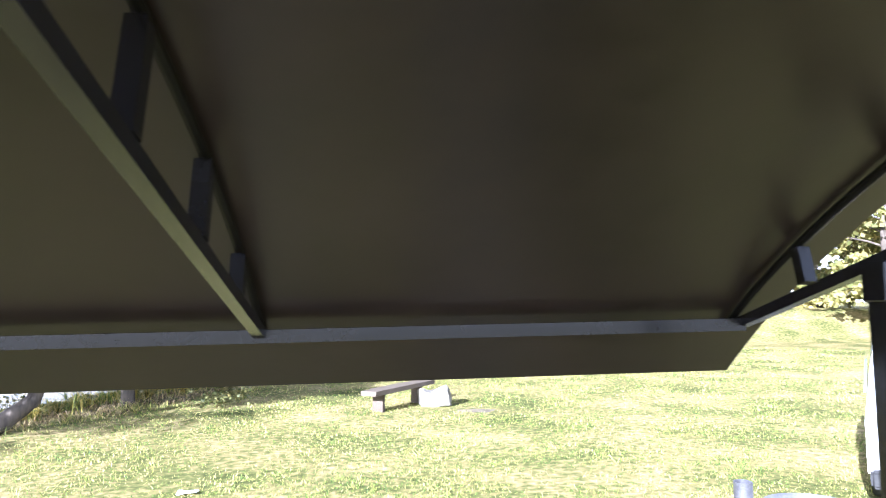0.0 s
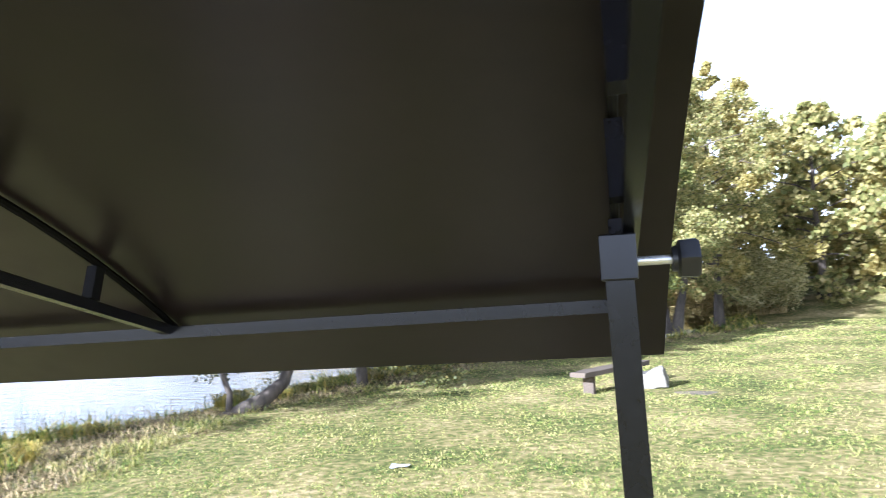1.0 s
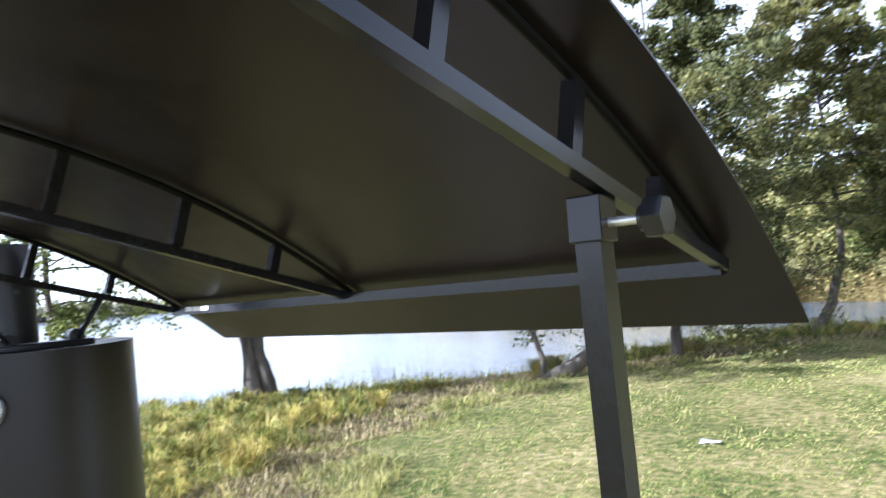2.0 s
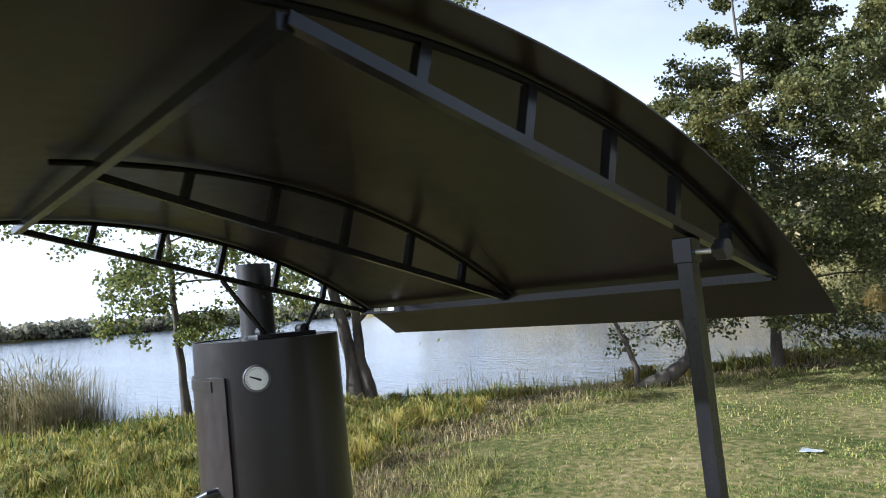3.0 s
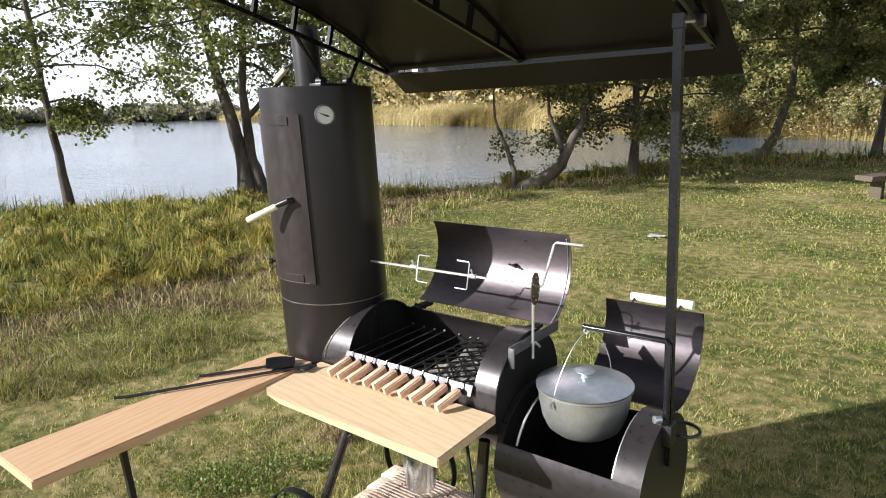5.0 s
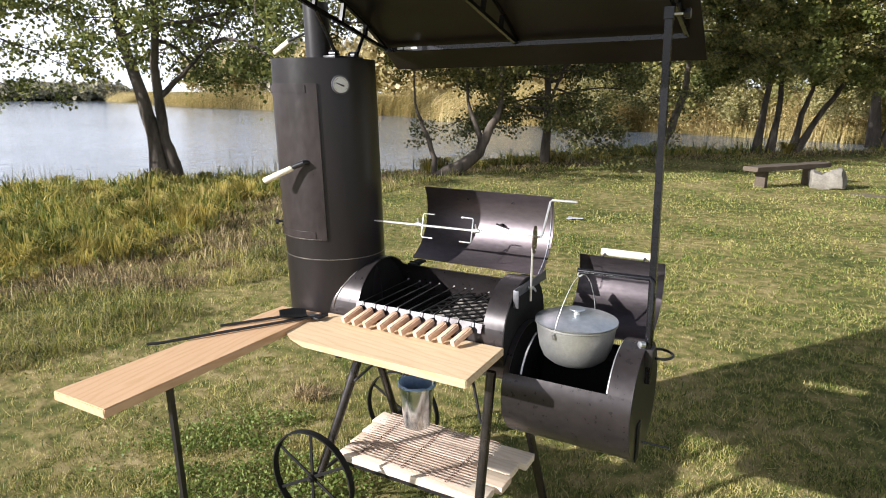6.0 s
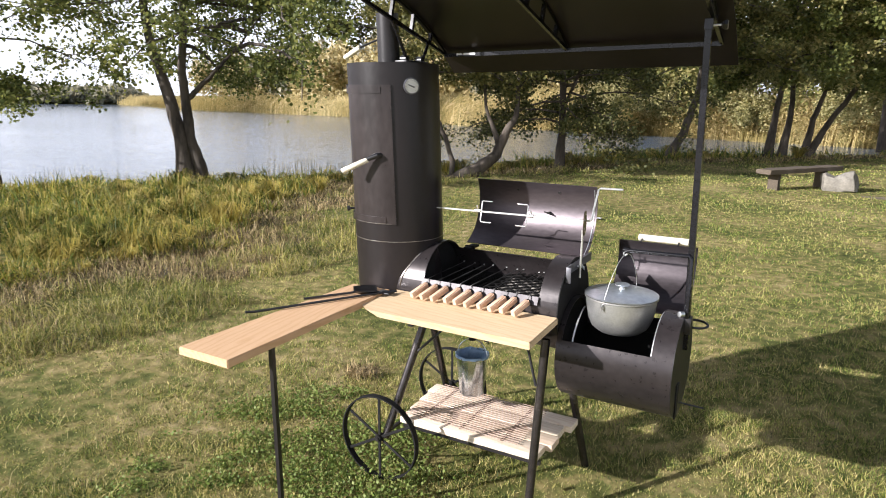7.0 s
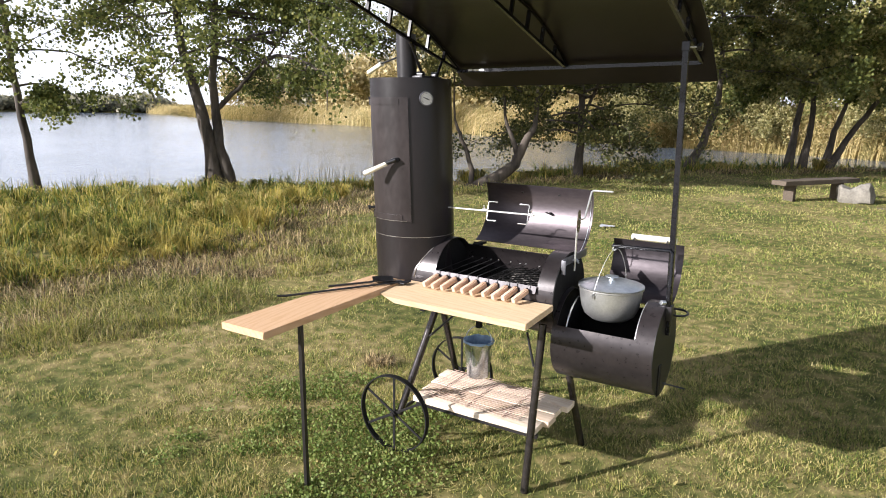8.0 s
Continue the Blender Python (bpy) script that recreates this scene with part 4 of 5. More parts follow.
def alder(base, stems, r0, zc, height, spread, leaves, size, mat, seed, label, limbs=26, group="", low_spread=0.75, name="alder_tree", cone=0.0):
    """A tree: tapered stems, limbs and twigs, and a loose crown of single leaves."""
    rng, rnd = np.random.default_rng(seed), random.Random(seed)
    base = Vector(base)
    tree = thing(name, base, label, "tree", group)
    bm, stem_paths, spots = B(), [], []
    for k, stem in enumerate(stems):
        path = [base + Vector(p) for p in stem]
        fine = []
        for a, b in zip(path, path[1:]):
            for q in range(4):
                w = a.lerp(b, q / 4)
                fine.append(w + Vector((rnd.uniform(-1, 1), rnd.uniform(-1, 1), 0)) * 0.02 * min(1, (w - base).length))
        fine.append(path[-1])
        m = len(fine) - 1
        thick = r0 * (1 - 0.06 * k) if stem[0][2] < 0.0 else 0.36 * r0
        radii = [thick * (1.0 - 0.88 * (q / m) ** 1.25) * (1.45 - 0.45 * min(1, q / 3) if stem[0][2] < 0.0 else 1.0) for q in range(m + 1)]
        tube(bm, fine, radii, seg=12)
        stem_paths.append((fine, r0))
    for i in range(limbs):
        f = (i + rnd.random()) / limbs
        z = base.z + zc + (height * 0.97 - zc) * f ** 0.95
        path, r = rnd.choice(stem_paths)
        z = min(z, path[-1].z - 0.05)
        start = along(path, z)
        az = i * 2.39996 + rnd.uniform(-0.5, 0.5)
        prof = (low_spread + (1 - low_spread) * min(1, f / 0.35)) * (1 - max(0, f - 0.35) ** 1.4 * 1.55) * (1 - cone * f)
        ln = max(0.35, spread * prof * rnd.uniform(0.75, 1.15))
        out = Vector((math.cos(az), math.sin(az), 0))
        up = rnd.uniform(0.1, 0.5) + 0.4 * f - (0.12 if f < 0.25 else 0.0)
        pts = [start + out * ln * t + Vector((0, 0, ln * (up * t - (0.45 - 0.3 * f) * t * t))) + Vector((rnd.uniform(-1, 1), rnd.uniform(-1, 1), rnd.uniform(-1, 1))) * 0.05 * ln * t for t in (0, 0.2, 0.4, 0.6, 0.8, 1.0)]
        rl = max(0.008, r * (0.30 - 0.2 * f))
        tube(bm, pts, [rl * (1 - 0.85 * t) for t in (0, 0.2, 0.4, 0.6, 0.8, 1.0)], seg=6)
        for t in (0.55, 0.7, 0.85, 1.0):
            spots.append((pts[min(5, int(t * 5))], 0.055 * ln + 0.07))
        for q in range(7):
            t = rnd.uniform(0.3, 1.0)
            i0 = min(4, int(t * 5))
            a = pts[i0].lerp(pts[i0 + 1], t * 5 - i0)
            d = (out * rnd.uniform(0.2, 1) + Vector((rnd.uniform(-1, 1), rnd.uniform(-1, 1), rnd.uniform(-0.55, 0.45)))).normalized()
            tl = ln * rnd.uniform(0.18, 0.36)
            b = a + d * tl * 0.5 + Vector((0, 0, 0.03 * tl))
            c = a + d * tl - Vector((0, 0, 0.12 * tl))
            tube(bm, [a, b, c], [rl * 0.3, rl * 0.2, 0.003], seg=4)
            for w in (b, b.lerp(c, 0.5), c, c):
                spots.append((w, 0.03 * ln + 0.05))
    part("trunk", bm, BARK, tree, "dark fissured bark")
    centre = np.array([list(p) for p, _ in spots])
    sigma = np.array([w for _, w in spots])
    pick = rng.integers(0, len(spots), leaves)
    pts = centre[pick] + np.clip(rng.normal(size=(leaves, 3)), -1.8, 1.8) * sigma[pick][:, None] * np.array([1, 1, 0.75])
    v, fc = leaf_soup(pts, size, rng)
    soup("crown", v, fc, mat, tree, base)
    return tree


SHORE_TREES = "alders along the shore"
alder((-13.05, 4.95, -0.15), [[(0.03, 0.02, -0.2), (-0.05, -0.05, 1.2), (-0.12, -0.16, 3.0), (-0.2, -0.25, 6.0), (-0.1, -0.2, 9.3)]], 0.092, 1.7, 9.4, 2.7, 24000, 0.078, LEAF, 11, "slender leaning alder with thin yellow-green crown by the water", 26, SHORE_TREES)
alder((-10.97, 7.97, -0.12), [[(-0.1, -0.12, -0.2), (-0.17, -0.16, 1.0), (-0.36, -0.24, 1.9), (-0.62, -0.4, 3.1), (-0.75, -0.5, 5.5), (-0.8, -0.5, 9.8)], [(0.12, 0.14, -0.2), (0.07, 0.08, 0.4), (-0.05, -0.02, 1.0), (-0.1, -0.05, 2.4), (0.08, 0.1, 5.0), (0.3, 0.3, 10.2)], [(-0.1, -0.05, 1.75), (0.3, 0.3, 2.25), (0.65, 0.65, 2.75), (1.3, 1.1, 3.7)]], 0.17, 2.7, 10.3, 4.3, 52000, 0.08, LEAF, 12, "two-stemmed alder with broad green crown by the water", 44, SHORE_TREES, 0.75)
alder((-6.43, 11.2, -0.08), [[(-0.15, -0.05, -0.2), (0.3, 0.16, 0.12), (0.6, 0.33, 0.28), (0.92, 0.52, 0.6), (1.13, 0.64, 1.12), (1.3, 0.73, 1.5), (1.5, 0.9, 5.5)], [(0.05, 0.03, 0.02), (0.08, 0.05, 0.45), (-0.14, -0.08, 1.16), (-0.3, -0.17, 1.6), (-0.3, -0.2, 3.2)], [(1.0, 0.56, 0.75), (0.86, 0.5, 1.2), (0.7, 0.4, 1.7), (0.6, 0.4, 4.9)]], 0.19, 2.35, 6.1, 2.35, 46000, 0.066, LEAF_DARK, 13, "alder with a trunk lying along the ground before it rises", 30, SHORE_TREES, 0.9)
alder((-5.0, 14.5, -0.15), [[(0, 0, -0.2), (0.03, 0.02, 1.5), (-0.1, 0.1, 4.0), (-0.15, 0.1, 9.6)], [(0.05, 0.02, 1.6), (0.5, 0.35, 3.2), (0.7, 0.5, 5.5), (0.8, 0.6, 9.2)]], 0.115, 1.15, 9.7, 2.7, 100000, 0.074, LEAF_DEEP, 14, "dense dark green alder with low branches", 105, SHORE_TREES, 1.0, cone=0.5)
alder((-3.3, 19.2, -0.1), [[(-0.1, -0.05, -0.2), (0.45, 0.12, 0.9), (0.72, 0.2, 1.9), (0.8, 0.22, 2.8), (0.6, 0.2, 6.0), (0.4, 0.1, 10.3)]], 0.135, 2.8, 10.8, 2.8, 58000, 0.096, LEAF_DARK, 15, "alder with a leaning curved trunk", 64, SHORE_TREES, 0.95, cone=0.45)
alder((-0.6, 22.3, 0.0), [[(-0.1, 0, -0.2), (0.05, 0, 1.5), (0.3, 0.1, 4.0), (0.3, 0.2, 9.6)], [(0.3, 0.15, -0.2), (0.45, 0.1, 1.4), (0.35, 0.2, 3.0), (0.6, 0.4, 8.5)]], 0.12, 2.45, 9.8, 3.5, 66000, 0.11, LEAF, 16, "two-stemmed alder behind the bench", 52, SHORE_TREES)
alder((0.45, 22.9, 0.0), [[(-0.15, 0, -0.2), (0.05, 0, 1.2), (0.3, 0.1, 2.2), (0.2, 0.2, 9.0)], [(-0.05, 0.05, -0.1), (0.55, 0.1, 1.2), (1.15, 0.2, 2.2), (1.3, 0.4, 4.0), (1.5, 0.5, 8.2)]], 0.11, 2.45, 9.0, 3.2, 54000, 0.105, LEAF_OLIVE, 17, "forked alder with yellowing leaves behind the bench", 48, SHORE_TREES)
alder((3.2, 30.0, 0.0), [[(-0.2, 0, -0.2), (-0.35, 0, 2.0), (-0.3, 0.1, 5.0), (-0.2, 0, 11.5)], [(0.2, 0, -0.2), (0.7, 0.1, 2.0), (1.1, 0.1, 4.5), (1.2, 0, 10.5)]], 0.2, 2.2, 11.8, 4.2, 44000, 0.12, LEAF_OLIVE, 18, "tall alder with golden edges", 34, SHORE_TREES)
alder((5.6, 33.0, 0.0), [[(0, 0, -0.2), (0.1, 0, 2.0), (0.0, 0.1, 5.0), (0.1, 0, 11.8)]], 0.2, 2.2, 12.0, 4.0, 34000, 0.14, LEAF_GOLD, 19, "tall yellowing alder beside the golden reeds", 32, SHORE_TREES)

MEADOW_TREES = "trees at the edge of the meadow"
proto = [alder((11.5, 38.0, 0.0), [[(0, 0, -0.2), (0.1, 0, 2.5), (0.0, 0.1, 6.0), (0.1, 0, 10.8)]], 0.26, 1.2, 11.0, 4.0, 14000, 0.31, LEAF_OLIVE, 31, "broad olive-gold tree at the meadow's edge", 34, MEADOW_TREES, 0.95, "meadow_tree"),
         alder((17.0, 40.0, 0.0), [[(0, 0, -0.2), (-0.1, 0, 2.5), (0.1, 0.1, 5.0), (0.1, 0, 9.2)]], 0.24, 1.0, 9.4, 4.2, 14000, 0.31, LEAF_GOLD, 32, "golden autumn tree at the meadow's edge", 34, MEADOW_TREES, 0.95, "meadow_tree"),
         alder((8.0, 43.0, 0.0), [[(0, 0, -0.2), (0.1, 0, 2.5), (0.2, 0.1, 6.0), (0.1, 0, 12.5)]], 0.28, 2.0, 12.8, 4.2, 14000, 0.31, LEAF_OLIVE, 33, "tall olive-gold tree at the meadow's edge", 34, MEADOW_TREES, 0.9, "meadow_tree")]
rs = random.Random(9)
for k in range(15):
    a = radians(17 + 4.6 * k)
    r = 50 + rs.uniform(-7, 9)
    copy_thing(proto[(k * 2 + 1) % 3], pose(r * math.sin(a), r * math.cos(a), -0.05, 0, 0, rs.uniform(0, 360)) @ Matrix.Scale(rs.uniform(1.05, 1.35), 4))


# ---- far woods ----
def far_clumps(spots, mat, name, label, seed, leaf=0.8, each=260):
    rng, vs, fs, k = np.random.default_rng(seed), [], [], 0
    for x, y, h, r in spots:
        blobs = rng.normal(size=(9, 3)) * [r * 0.42, r * 0.42, h * 0.15] + [x, y, h * 0.55]
        pick = rng.integers(0, 9, each)
        d = rng.normal(size=(each, 3))
        d /= np.linalg.norm(d, axis=1, keepdims=True)
        p = blobs[pick] + d * [r * 0.42, r * 0.42, h * 0.24] * rng.uniform(0.6, 1.0, (each, 1))
        p[:, 2] = np.maximum(p[:, 2], 0.2)
        v, f = leaf_soup(p, leaf, rng, 0.1)
        vs.append(v)
        fs.append(f + k)
        k += len(v)
    return tagged(soup(name, np.vstack(vs), np.vstack(fs), mat), label, "woodland", kind="stuff")


rs = random.Random(21)


PALE_BUSH = leafy("pale_green_bush_leaves", [(0.25, (0.2, 0.2, 0.075)), (0.5, (0.4, 0.365, 0.16)), (0.8, (0.6, 0.53, 0.28))], through_light=0.5)


def scatter(points, n, off, h, r):
    out = []
    for _ in range(n):
        t = rs.random() * (len(points) - 1)
        a, b = Vector(points[int(t)]), Vector(points[int(t) + 1])
        p = a.lerp(b, t - int(t))
        w = Vector((-(b - a).y, (b - a).x)).normalized() * -1
        p = p + w * rs.uniform(*off)
        out.append((p.x, p.y, rs.uniform(*h), rs.uniform(*r)))
    return out


# the two far woods wear the leaf colour with haze in it
far_clumps(scatter([(-141, 96), (-165, 82), (-178, 34), (-190, -60)], 190, (0, 14), (2.0, 4.2), (3, 5)), LEAF_FAR_HAZED, "far_woods_dark", "low dark wood on the far shore of the lake", 41, 1.1, 200)
far_clumps(scatter([(-30, 62), (-60, 82), (-95, 95), (-150, 118)], 110, (6, 36), (9.0, 14.5), (3, 5)), LEAF_FAR_HAZED, "far_woods_green", "green and brown trees beyond the reeds", 42, 1.0, 560)
far_clumps(scatter([(-26, 60), (-60, 80), (-100, 98), (-135, 110)], 70, (4, 14), (8.0, 12.0), (2.8, 4.4)), WILLOW, "far_woods_golden", "pale yellow willows beyond the reeds", 43, 0.8, 560)
far_clumps(scatter([(8, 43), (2, 44), (-9, 48)], 20, (-8, -2), (6.5, 9.0), (2.6, 3.6)), LEAF_OLIVE, "bank_trees", "dull green trees behind the reeds", 44, 0.22, 2200)
far_clumps(scatter([(9, 36.5), (4, 37), (-7, 41), (-12, 43)], 11, (-6, -1), (2.6, 4.2), (0.9, 1.6)), PALE_BUSH, "bank_bushes", "olive green willow bushes among the reeds", 45, 0.11, 3600)


# ---- grass and reeds ----
def blades(name, pos, height, width, lean, mat, label, seed, category="grass", long_blades=True, parent=None):
    rng = np.random.default_rng(seed)
    n = len(pos)
    a = rng.uniform(0, 2 * np.pi, n)
    side = np.stack([np.cos(a), np.sin(a), np.zeros(n)], 1) * (width / 2)[:, None]
    b = rng.uniform(0, 2 * np.pi, n)
    tilt = np.abs(rng.normal(0, 1, n)) * lean * height
    over = np.stack([np.cos(b) * tilt, np.sin(b) * tilt, np.zeros(n)], 1)
    up = np.stack([np.zeros(n), np.zeros(n), height], 1)
    if long_blades:
        mid = pos + up * 0.55 + over * 0.3
        tip = pos + up * np.sqrt(np.clip(1 - (tilt / np.maximum(height, 1e-6)) ** 2 * 0.3, 0.2, 1))[:, None] + over
        v = np.stack([pos - side, pos + side, mid + side * 0.75, mid - side * 0.75, tip], 1).reshape(-1, 3)
        k = np.arange(n)[:, None] * 5
        f = np.concatenate([k + [0, 1, 2], k + [0, 2, 3], k + [3, 2, 4]], 0)
    else:
        v = np.stack([pos - side, pos + side, pos + up + over], 1).reshape(-1, 3)
        f = np.arange(3 * n).reshape(n, 3)
    return tagged(soup(name, v, f, mat), label, category, kind="stuff")


LAWN_Y = [-8, -4, -1, 1, 3, 5, 6, 9, 11, 13.5, 17.5, 20.5, 25, 30]
LAWN_X = [-9, -6, -4.5, -3.7, -3.6, -4.2, -5.8, -6.1, -6.2, -4.6, -2.8, -0.5, 3.5, 8]
TALL_X = [-12, -9, -6.5, -5.7, -5.4, -6.0, -6.7, -7.7, -7.4, -5.7, -3.9, -1.6, 2.5, 7]


def ripple(x, y, k):
    return np.sin(1.7 * k * x + 0.6 * k * y + 1) * np.sin(1.3 * k * y - 0.8 * k * x + 2) + 0.6 * np.sin(3.1 * k * x - 2.2 * k * y)


rng = np.random.default_rng(77)


def fan(n, r0, r1, a0, a1, power):
    """Places round the walk, thinning outwards."""
    u = rng.random(n)
    r = r0 * (r1 / r0) ** u if power == 2 else np.sqrt(r0 ** 2 + (r1 ** 2 - r0 ** 2) * u)
    a = np.radians(rng.uniform(a0, a1, n))
    return 0.9 + r * np.sin(a), -1.6 + r * np.cos(a), r


def on_ground(x, y):
    return np.stack([x, y, ground_height(x, y) - 0.004], 1)


x1, y1, r1 = fan(190000, 1.2, 3.6, -85, 45, 1)
x2, y2, r2 = fan(520000, 3.6, 34.0, -88, 48, 2)
x, y, r = np.concatenate([x1, x2]), np.concatenate([y1, y2]), np.concatenate([r1, r2])
d = shore_distance(x, y)
edge = x - np.interp(y, LAWN_Y, LAWN_X) + 0.35 * ripple(x, y, 1.0)
keep = (edge > 0) & (d > 0.3)
x, y, r = x[keep], y[keep], r[keep]
tuft = np.clip(0.45 + 0.3 * ripple(x, y, 1.3) + 0.4 * ripple(y, x, 4.7), 0, 1)
bare = ((x - 1.95) / 0.95) ** 2 + ((y - 12.8) / 0.55) ** 2 + 0.3 * ripple(x, y, 3.0)
thin = np.clip(1.2 - 0.55 * (ripple(x, y, 0.43) + 0.6 * ripple(y, x, 1.1)), 0.3, 1)
keep = (rng.random(len(x)) < (0.5 + 0.5 * tuft) * thin) & (rng.random(len(x)) < np.clip(bare - 0.1, 0.22, 1))
x, y, r, tuft = x[keep], y[keep], r[keep], tuft[keep]
h = (0.014 + 0.034 * tuft * rng.random(len(x))) * rng.uniform(0.6, 1.5, len(x)) * (1 + 0.02 * r)
close = r + 1.6 * rng.normal(size=len(r)) < 4.2
wide = 0.0040 * np.maximum(1, r / 3.4) * rng.uniform(0.7, 1.3, len(x))
here = on_ground(x, y)
blades("lawn", here[close], 0.95 * h[close], 1.1 * wide[close], 1.0, LAWN_BLADE_NEAR, "short mown meadow grass with dry yellow patches", 1, long_blades=False)
blades("meadow_turf", here[~close], h[~close], wide[~close], 1.0, LAWN_BLADE, "short sunlit turf further out on the meadow", 8, long_blades=False)

x, y, r = fan(22000, 2.0, 30.0, -88, 48, 2)
edge = x - np.interp(y, LAWN_Y, LAWN_X)
keep = (edge > -0.3) & (shore_distance(x, y) > 0.3) & (ripple(x, y, 0.8) + 0.5 * ripple(y, x, 2.9) > 0.55)
x, y, r = x[keep], y[keep], r[keep]
blades("lawn_tufts", on_ground(x, y), rng.uniform(0.03, 0.09, len(x)), 0.0026 * np.maximum(1, r / 4), 1.2, STRAW_BLADE, "longer dry blades standing in the lawn", 2)

x, y, r = fan(270000, 4.5, 32.0, -90, 40, 2)
lawn, tall = x - np.interp(y, LAWN_Y, LAWN_X) + 0.35 * ripple(x, y, 1.0), x - np.interp(y, LAWN_Y, TALL_X) + 0.35 * ripple(x, y, 1.4)
keep = (lawn < 0.25) & (tall > -0.5) & (shore_distance(x, y) > -0.1)
x, y, r = x[keep], y[keep], r[keep]
tall, lawn = tall[keep], lawn[keep]
mown = ((tall < 1.0 + 0.45 * ripple(x, y, 2.1)) & (rng.random(len(x)) < 0.85)) | (ripple(x, y, 0.9) + 0.6 * ripple(y, x, 2.3) > 1.15)
blades("mown_thatch", on_ground(x, y)[mown], rng.uniform(0.04, 0.16, len(x))[mown], 0.006 * np.maximum(1, r[mown] / 5), 1.6, THATCH, "brown dead mown grass at the foot of the tall grass", 6)
x, y, r = x[~mown], y[~mown], r[~mown]
half = rng.random(len(x)) < 0.3
hh = rng.uniform(0.06, 0.2, len(x)) * np.clip(0.75 + 0.45 * ripple(x, y, 2.3) + 0.35 * ripple(y, x, 5.3), 0.3, 1.6)
blades("rough_grass", on_ground(x, y)[half], hh[half], 0.005 * np.maximum(1, r[half] / 5), 1.3, STRAW_BLADE, "rough half-mown straw between lawn and tall grass", 3)
blades("rough_grass_green", on_ground(x, y)[~half], hh[~half], 0.0055 * np.maximum(1, r[~half] / 5), 1.5, ROUGH_BLADE, "rough green grass between lawn and tall grass", 4)

x, y, r = fan(210000, 5.0, 42.0, -92, 30, 2)
tall = x - np.interp(y, LAWN_Y, TALL_X) + 0.35 * ripple(x, y, 1.4)
d = shore_distance(x, y)
keep = (tall < 0) & (d > -0.45) & (d < 12) & (ripple(x, y, 1.1) > -1.0 + 0.5 * rng.random(len(x)))
x, y, r, d = x[keep], y[keep], r[keep], d[keep]
clump = np.clip(0.45 + 0.33 * ripple(x, y, 1.7) + 0.33 * ripple(y, x, 3.9), 0.05, 1)
h = (0.10 + 0.36 * clump * rng.random(len(x))) * np.where(d < 1.0, 1.15, 1.0) * np.where(y > 12.5, 1.35, 1.0)
blades("tall_grass", on_ground(x, y), h, 0.0105 * np.maximum(1, r / 6), 1.1, TALL_BLADE, "tall yellow-green grass on the lake bank", 5)


g = np.random.default_rng(93)
cx, cy, cr = fan(1150, 5.0, 26.0, -92, 20, 2)
tall = cx - np.interp(cy, LAWN_Y, TALL_X)
ok = (tall < 0.1) & (shore_distance(cx, cy) > 0.4) & (tall > -6)
cx, cy, cr = cx[ok], cy[ok], cr[ok]
k = np.repeat(np.arange(len(cx)), 100)
a, q = g.uniform(0, 2 * np.pi, len(k)), 0.11 * np.sqrt(g.random(len(k)))
size = g.choice([0.4, 0.55, 0.7, 1.0], len(cx)) * g.uniform(0.8, 1.1, len(cx))
x, y = cx[k] + q * np.cos(a), cy[k] + q * np.sin(a)
h = 0.52 * size[k] * g.uniform(0.5, 1.0, len(k))
out = np.stack([np.cos(a), np.sin(a), np.zeros(len(k))], 1) * (h * g.uniform(0.3, 0.9, len(k)))[:, None]
sd = np.stack([-np.sin(a), np.cos(a), np.zeros(len(k))], 1) * (0.0036 * np.maximum(1, cr[k] / 6))[:, None]
p, up = on_ground(x, y), np.stack([0 * h, 0 * h, h], 1)
m1, tip = p + up * 0.72 + out * 0.45, p + up * 0.5 + out * 1.25
v = np.stack([p - sd, p + sd, m1 + sd, m1 - sd, tip], 1).reshape(-1, 3)
TUSSOCK = leafy("tussock_blades", [(0.3, (0.08, 0.11, 0.022)), (0.42, (0.22, 0.245, 0.05)), (0.54, (0.43, 0.37, 0.085)), (0.72, (0.6, 0.48, 0.18))], through_light=0.4, patch=0.35, own=0.45)
gold = np.repeat((np.interp(cy, LAWN_Y, TALL_X) - cx < 0.9 + 0.6 * ripple(cx, cy, 0.8)), 100)
GOLD_TUFT = leafy("golden_tussock_blades", [(0.28, (0.16, 0.17, 0.045)), (0.42, (0.36, 0.33, 0.09)), (0.56, (0.53, 0.42, 0.09)), (0.74, (0.64, 0.5, 0.18))], through_light=0.45, patch=0.6, own=0.45)
for name, which, mat, label in (("grass_tussocks", ~gold, TUSSOCK, "arching yellow-green grass tussocks on the bank"), ("golden_tussocks", gold, GOLD_TUFT, "golden yellow grass tussocks along the mown edge")):
    n5 = np.arange(which.sum())[:, None] * 5
    f = np.concatenate([n5 + [0, 1, 2], n5 + [0, 2, 3], n5 + [3, 2, 4]], 0)
    tagged(soup(name, v.reshape(-1, 5, 3)[which].reshape(-1, 3), f, mat), label, "grass", kind="stuff")


